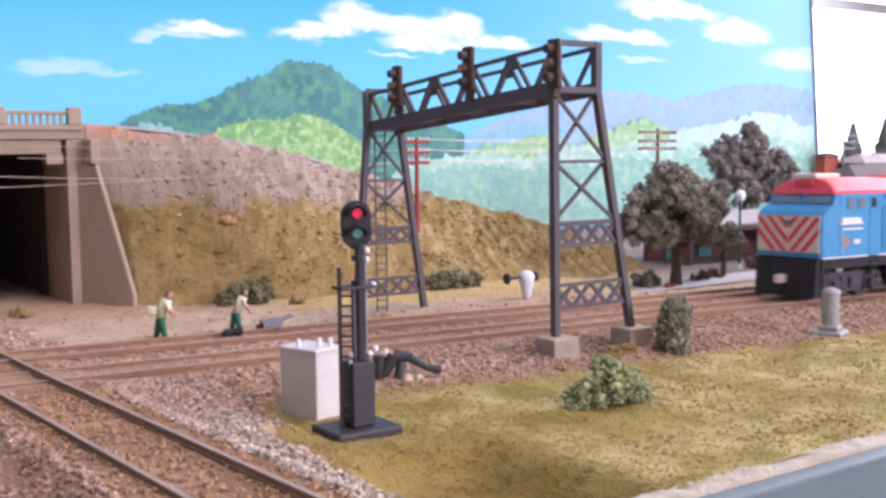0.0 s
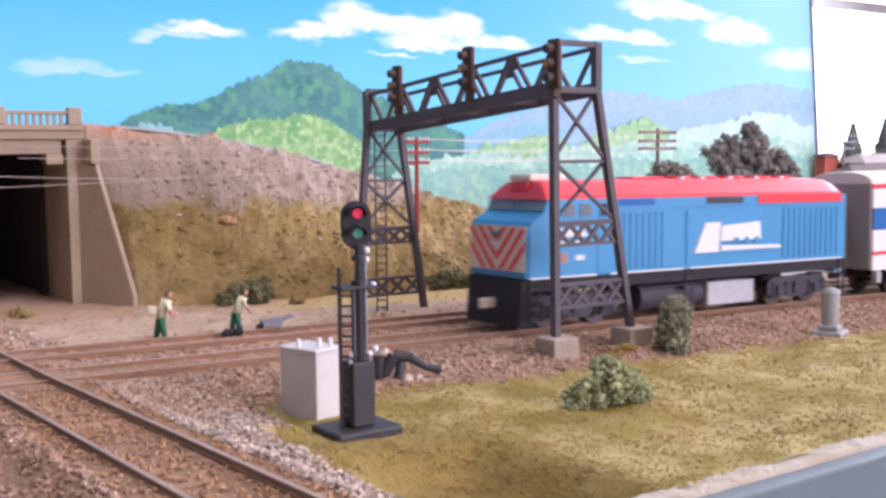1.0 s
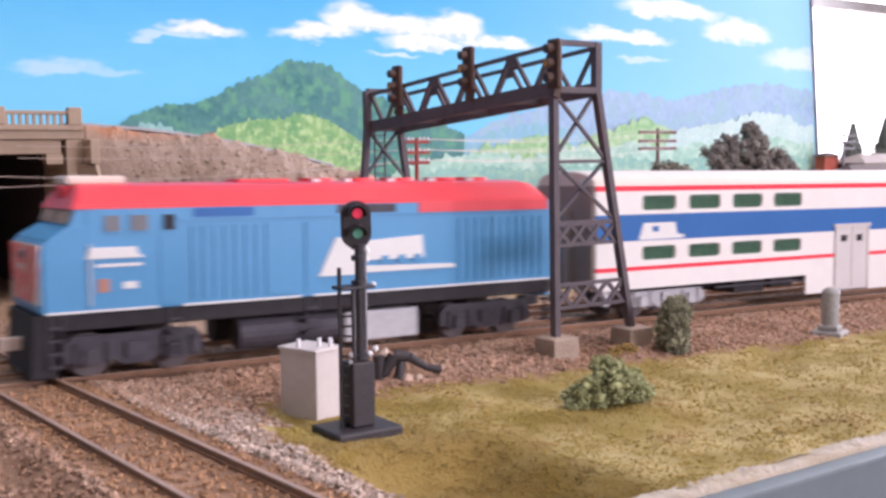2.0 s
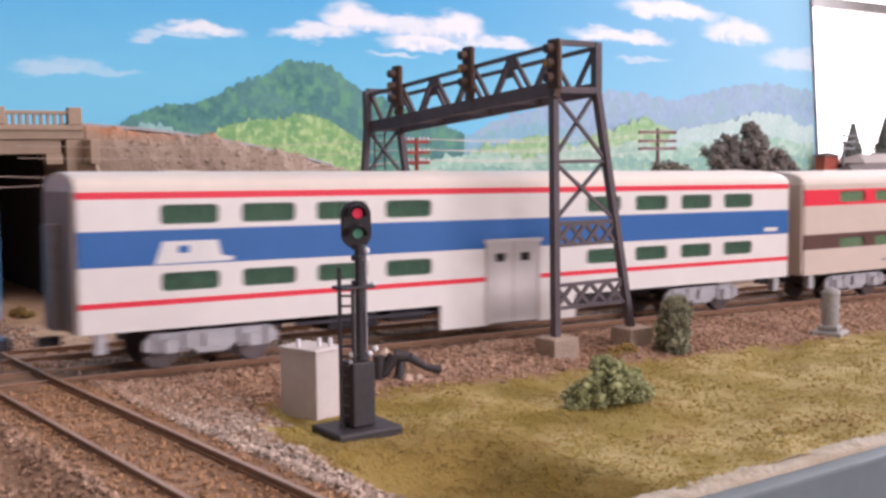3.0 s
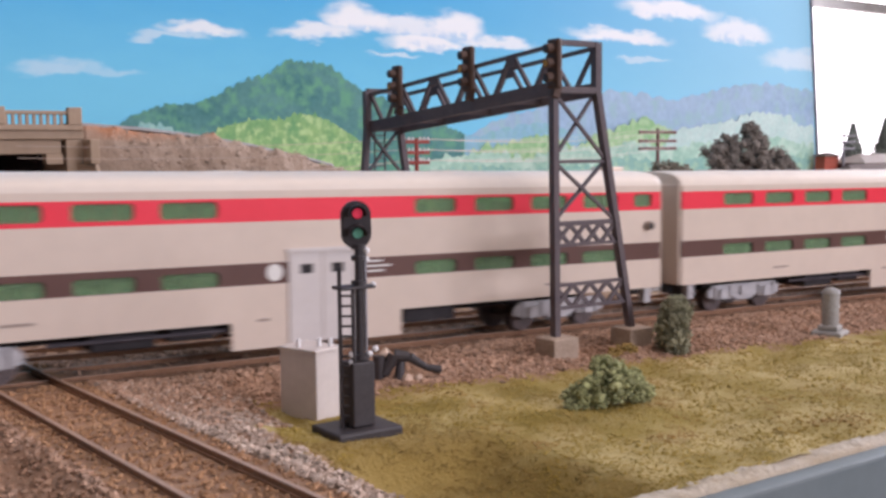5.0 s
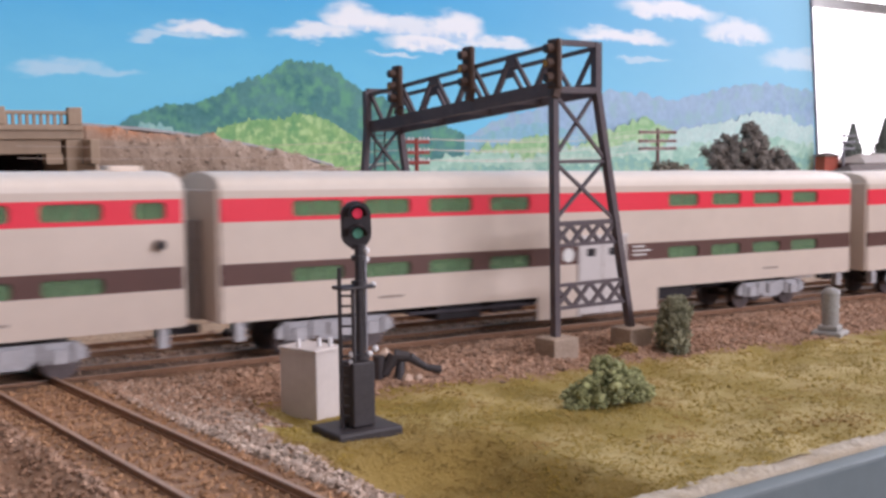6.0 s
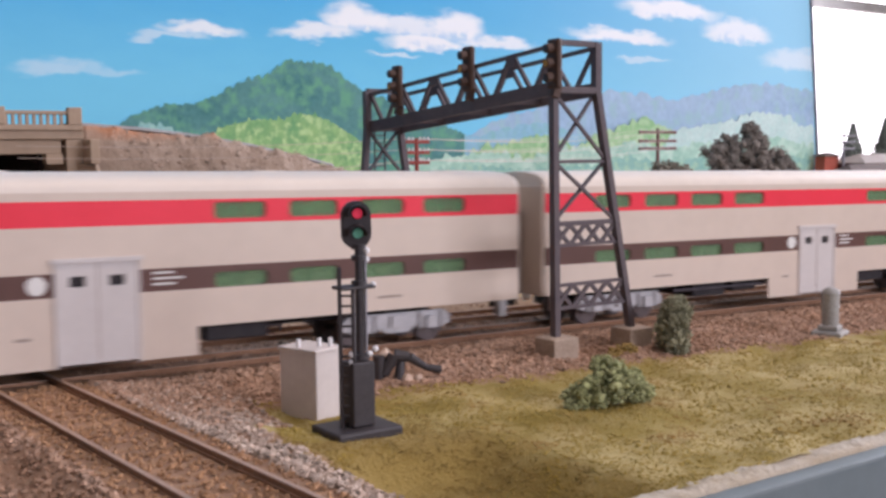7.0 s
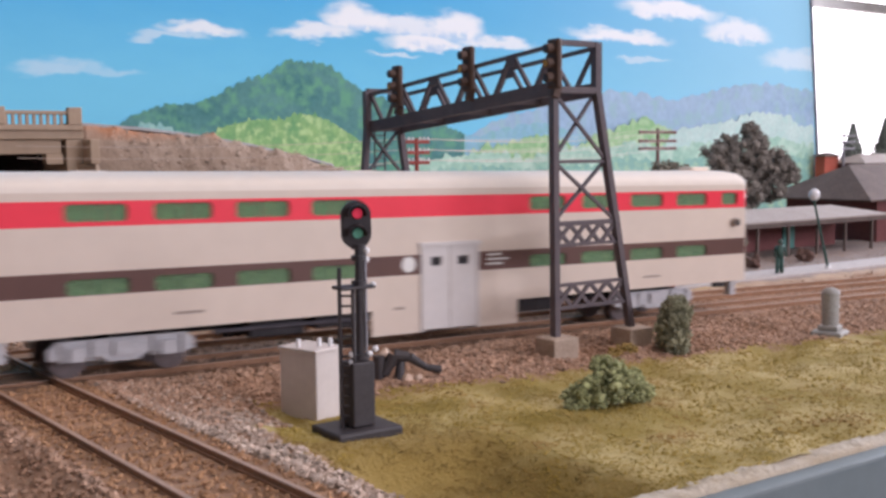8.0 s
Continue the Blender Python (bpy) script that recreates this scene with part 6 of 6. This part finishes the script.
part("roof", hip_roof(0.97, 0.998, 0.396, 0.412, 0.052, 0.978, 0.99, 0.404, 0.0565), M_ROOF, hs)
h2 = thing("distant_house", "low brown-roofed house in the distance", "house")
part("wall", bx(1.0, 0.37, -0.0095, 1.2, 0.41, 0.044), M_BRICKRED, h2)
part("roof", hip_roof(0.995, 1.21, 0.365, 0.415, 0.044, 1.02, 1.18, 0.39, 0.0545), M_CANOPY, h2)


def conifer(label, x, y, z0, z1, w):
    c = thing("conifer", label, "tree")
    part("trunk", rod(bmesh.new(), (x, y, z0), (x, y, z1), 0.0015, 8, 0.0004), M_BARK, c)
    pts = []
    for _ in range(4500):
        u = RNG.random() ** 1.2
        r = w * (1.02 - u) * RNG.uniform(0.2, 1.0) 
        a = RNG.uniform(0, math.tau)
        pts.append((x + r * math.cos(a), y + r * math.sin(a), z0 + 0.02 + (z1 - z0 - 0.02) * u))
    lv = crumbs("needles", pts, RNG.uniform(0.0012, 0.003, len(pts)), M_CONIFER, c)
    lv["kind"] = "stuff"


conifer("slender dark conifer before the bright window", 1.031, 0.405, -0.0095, 0.087, 0.024)
conifer("tall dark conifer before the bright window", 1.094, 0.405, -0.0095, 0.095, 0.03)


def street_lamp(label, x, y, h, lean=0.0):
    s = thing("street_lamp", label, "street lamp")
    part("base", rod(bmesh.new(), (x, y, -0.0094), (x, y, -0.0055), 0.0022, 12, 0.0012), M_WHITE, s)
    part("post", rod(bmesh.new(), (x, y, -0.0075), (x - lean, y, h), 0.0009, 10, 0.0006), M_GREENPOST, s)
    part("collar", rod(bmesh.new(), (x - lean, y, h - 0.0005), (x - lean, y, h + 0.0008), 0.0014, 10), M_GREENPOST, s)
    bm = bmesh.new()
    bmesh.ops.create_uvsphere(bm, u_segments=16, v_segments=10, radius=0.0030, matrix=Matrix.Translation((x - lean, y, h + 0.0034)) @ Matrix.Diagonal((1, 1, 1.15, 1)))
    part("globe", bm, M_WHITE, s, "white globe", True)


street_lamp("green street lamp with a white globe", 0.5113, 0.0649, 0.0310, 0.014)
street_lamp("green street lamp with a white globe behind the tree", 0.478, 0.1, 0.0300, 0.0)


def doll(label, x, y, z, h, turn, lean, mats, bag):
    """A small painted doll: legs, leaning body, arms and head in one mesh."""
    bm = bmesh.new()

    def add(fn, idx):
        before = set(bm.faces)
        fn()
        for f in bm.faces:
            if f not in before:
                f.material_index = idx
                f.smooth = True

    k = h / 0.02
    hip = Vector((0, 0, 0.0095 * k))
    neck = Vector((lean, 0, 0.0165 * k))
    add(lambda: rod(bm, (-0.0022 * k, 0.0011 * k, 0), hip + Vector((-0.0004, 0.0009 * k, 0)), 0.0011 * k, 10, 0.0014 * k), 0)
    add(lambda: rod(bm, (0.0016 * k, -0.0011 * k, 0), hip + Vector((0.0004, -0.0009 * k, 0)), 0.0011 * k, 10, 0.0014 * k), 0)
    add(lambda: rod(bm, hip - Vector((0, 0, 0.0006 * k)), neck, 0.0020 * k, 12, 0.0022 * k), 1)
    for s in (-1, 1):
        sh = neck + Vector((0, s * 0.0024 * k, -0.001 * k))
        el = sh + Vector((0.0012 * k, s * 0.0006 * k, -0.0034 * k))
        ha = el + Vector((0.0022 * k, 0, -0.0026 * k))
        add(lambda: rod(bm, sh, el, 0.0009 * k, 8, 0.0008 * k), 1)
        add(lambda: rod(bm, el, ha, 0.0007 * k, 8, 0.0006 * k), 2)
    hc = neck + Vector((0.0010 * k, 0, 0.0018 * k))
    add(lambda: bmesh.ops.create_icosphere(bm, subdivisions=2, radius=0.0014 * k, matrix=Matrix.Translation(hc)), 2)
    add(lambda: bmesh.ops.create_icosphere(bm, subdivisions=2, radius=0.00135 * k, matrix=Matrix.Translation(hc + Vector((-0.0004 * k, 0, 0.0004 * k)))), 3)
    if bag:
        add(lambda: box(bm, -0.0052 * k, -0.0014 * k, 0.0105 * k, -0.0016 * k, 0.0014 * k, 0.014 * k, 0.0005), 1)
    ob = part("doll_figure", bm, mats[0])
    for m in mats[1:]:
        ob.data.materials.append(m)
    ob.matrix_world = pose(x, y, z, 0, 0, turn)
    tagged(ob, label, "figurine")


doll("painted toy doll in cream top and green trousers", 0.1213, 0.0523, -0.0042, 0.0172, -25, 0.0022, (M_GREENP, M_SHIRT, M_SKIN, M_BARK), True)
doll("painted toy doll bending over the tools", 0.1482, 0.0505, -0.0042, 0.0158, -20, 0.0026, (M_GREENP, M_SHIRT, M_SKIN, M_BARK), False)
doll("grey-green statue figure on the platform", 0.470, 0.066, -0.0074, 0.0185, 30, 0.0008, (M_GREENPOST, M_GREENPOST, M_GREENPOST, M_GREENPOST), False)

tl = thing("tool_pile", "dark pile of tools beside the rail", "tools")
bm = bmesh.new()
for i in range(9):
    bmesh.ops.create_icosphere(bm, subdivisions=1, radius=random.uniform(0.001, 0.0017), matrix=Matrix.Translation((0.1455 + random.uniform(-0.003, 0.003), 0.0475 + random.uniform(-0.001, 0.001), -0.0035 + random.uniform(0, 0.001))))
part("heap", bm, M_UNDER, tl)
part("shovel", beam(bmesh.new(), (0.139, 0.047, -0.0035), (0.150, 0.049, -0.0018), 0.0006, 0.0006), M_BARK, tl)

wb = thing("wheelbarrow", "small grey wheelbarrow on the sandy ground", "wheelbarrow", pose(0.1618, 0.0485, -0.0042, 0, 0, -8))
part("tray", extrude([(-0.004, 0.0018), (-0.0048, 0.0038), (0.0036, 0.0044), (0.0024, 0.0016)], -0.0022, 0.0022), M_GREYMET, wb)
for s in (-1, 1):
    part("handle", beam(bmesh.new(), (-0.003, s * 0.0016, 0.0016), (0.0072, s * 0.002, 0.0050), 0.0005, 0.0006), M_GREYMET, wb)
    part("leg", beam(bmesh.new(), (0.002, s * 0.0016, 0.0), (0.002, s * 0.0016, 0.0022), 0.0005, 0.0005), M_GREYMET, wb)
part("wheel", rod(bmesh.new(), (-0.0052, -0.0005, 0.0014), (-0.0052, 0.0005, 0.0014), 0.0014, 14), M_UNDER, wb)

# ---- wayside things ----
wl = thing("wayside_bell", "whitish bulbous wayside lamp with a dark side arm", "trackside lamp")
X, Y = 0.2862, 0.0565
bm = bmesh.new()
prof = [(0.0, -0.0046), (0.0015, -0.0046), (0.002, -0.0025), (0.0026, 0.0005), (0.0034, 0.0035), (0.0036, 0.0055), (0.0028, 0.0072), (0.0012, 0.0080), (0.0, 0.0082)]
vs = [bm.verts.new((X + a, Y, b)) for a, b in prof]
es = [bm.edges.new((vs[i], vs[i + 1])) for i in range(len(vs) - 1)]
bmesh.ops.spin(bm, geom=vs + es, cent=(X, Y, 0), axis=(0, 0, 1), angle=math.tau, steps=20)
bmesh.ops.remove_doubles(bm, verts=bm.verts, dist=1e-6)
bmesh.ops.recalc_face_normals(bm, faces=bm.faces)
part("body", bm, M_WHITE, wl, "whitish bulbous body", True)
part("arm", rod(bmesh.new(), (X, Y, 0.0052), (X - 0.0105, Y, 0.0052), 0.0007, 8), M_BLACK, wl)
part("disc", rod(bmesh.new(), (X - 0.0105, Y, 0.0052), (X - 0.0112, Y, 0.0052), 0.0024, 16), M_BLACK, wl)
part("disc", rod(bmesh.new(), (X + 0.0034, Y - 0.001, 0.0052), (X + 0.0042, Y - 0.001, 0.0052), 0.0022, 16), M_BLACK, wl)

mp = thing("concrete_post", "grey stepped concrete post beside the turf", "post", pose(0.3275, -0.0665, -0.0103, 0, 0, 20))
part("plinth", bx(-0.0055, -0.0055, 0, 0.0055, 0.0055, 0.0042, 0.0007), M_MILE, mp)
part("neck", bx(-0.0036, -0.0036, 0.0042, 0.0036, 0.0036, 0.0062, 0.0006), M_MILE, mp)
part("shaft", rod(bmesh.new(), (0, 0, 0.0058), (0, 0, 0.0175), 0.0029, 18, 0.0032), M_MILE, mp)
bm = bmesh.new()
bmesh.ops.create_uvsphere(bm, u_segments=18, v_segments=10, radius=0.0032, matrix=Matrix.Translation((0, 0, 0.0175)) @ Matrix.Diagonal((1, 1, 0.75, 1)))
part("cap", bm, M_MILE, mp, "", True)
for z in (0.0175, 0.0125):
    part("insulator", rod(bmesh.new(), (0.0028, -0.001, z), (0.0046, -0.0014, z), 0.0009, 10), M_WHITE, mp, "white porcelain knob")
tagged(part("white_pebble", bx(0.3555, -0.0475, -0.0072, 0.3585, -0.0460, -0.0052, 0.0006), M_WHITE), "white pebble lying on the ballast", "pebble")

db = thing("scrap_pipe", "heap of dark scrap pipe and stones beside the ballast", "scrap")
rod_pts = ((0.1545, -0.0405, -0.0045), (0.1575, -0.0415, 0.0008), (0.1615, -0.0435, 0.0002), (0.1660, -0.0450, -0.0030), (0.1705, -0.0460, -0.0042))
for i, (a, b) in enumerate(zip(rod_pts, rod_pts[1:])):
    part("pipe", rod(bmesh.new(), a, b, (0.0016, 0.002, 0.0015, 0.001)[i], 10, (0.002, 0.0015, 0.001, 0.0013)[i]), M_BLACK, db)
part("drum", rod(bmesh.new(), (0.1535, -0.0395, -0.0062), (0.1535, -0.0395, 0.001), 0.0018, 14), M_BLACK, db)
part("foot", rod(bmesh.new(), (0.1580, -0.0430, -0.0075), (0.1595, -0.0420, 0.0), 0.0014, 10), M_BLACK, db)
for x, y, z, r in ((0.1600, -0.0445, -0.0062, 0.0019), (0.1635, -0.0455, -0.0065, 0.0016), (0.1555, -0.0395, 0.0012, 0.0016)):
    bm = bmesh.new()
    bmesh.ops.create_icosphere(bm, subdivisions=2, radius=r, matrix=Matrix.Translation((x, y, z)))
    for v in bm.verts:
        v.co += Vector(noise.noise_vector(v.co * 600)) * 0.0006
    part("stone", bm, M_PALE_STONE, db, "pale stone")


def along(t):
    """How far the locomotive's nose is along the line at t: a smooth curve through TRAIN."""
    ts, ss = [q[0] for q in TRAIN], [q[1] for q in TRAIN]
    sl = [(b - a) / (d - c) for a, b, c, d in zip(ss, ss[1:], ts, ts[1:])]
    m = [sl[0]] + [(a + b) / 2 for a, b in zip(sl, sl[1:])] + [sl[-1]]
    i = max(0, min(len(ts) - 2, sum(1 for q in ts if q <= t) - 1))
    h = ts[i + 1] - ts[i]
    u = (t - ts[i]) / h
    return (2 * u ** 3 - 3 * u ** 2 + 1) * ss[i] + (u ** 3 - 2 * u ** 2 + u) * h * m[i] + (3 * u ** 2 - 2 * u ** 3) * ss[i + 1] + (u ** 3 - u ** 2) * h * m[i + 1]


def on_line(s, xa, xb):
    """The pose of a vehicle whose origin is at s, carried by trucks at xa and xb."""
    a = Vector((s + xa, line_y(s + xa), line_z(s + xa)))
    b = Vector((s + xb, line_y(s + xb), line_z(s + xb)))
    d = b - a
    turn = Matrix.Rotation(math.atan2(d.y, d.x), 4, "Z") @ Matrix.Rotation(-math.atan2(d.z, d.x), 4, "Y") @ Matrix.Rotation(CANT, 4, "X")
    return Matrix.Translation(a) @ turn @ Matrix.Translation((-xa, 0, 0))


def motions():
    for c, o, xa, xb in CARS:
        walk(c, [(i / 10, on_line(along(i / 10) + o, xa, xb)) for i in range(81)])
    for w, x, r in WHEELS:
        walk(w, [(i / 30, Matrix.Translation((x, 0, r)) @ Matrix.Rotation(along(i / 30) / r, 4, "Y")) for i in range(241)])


motions()
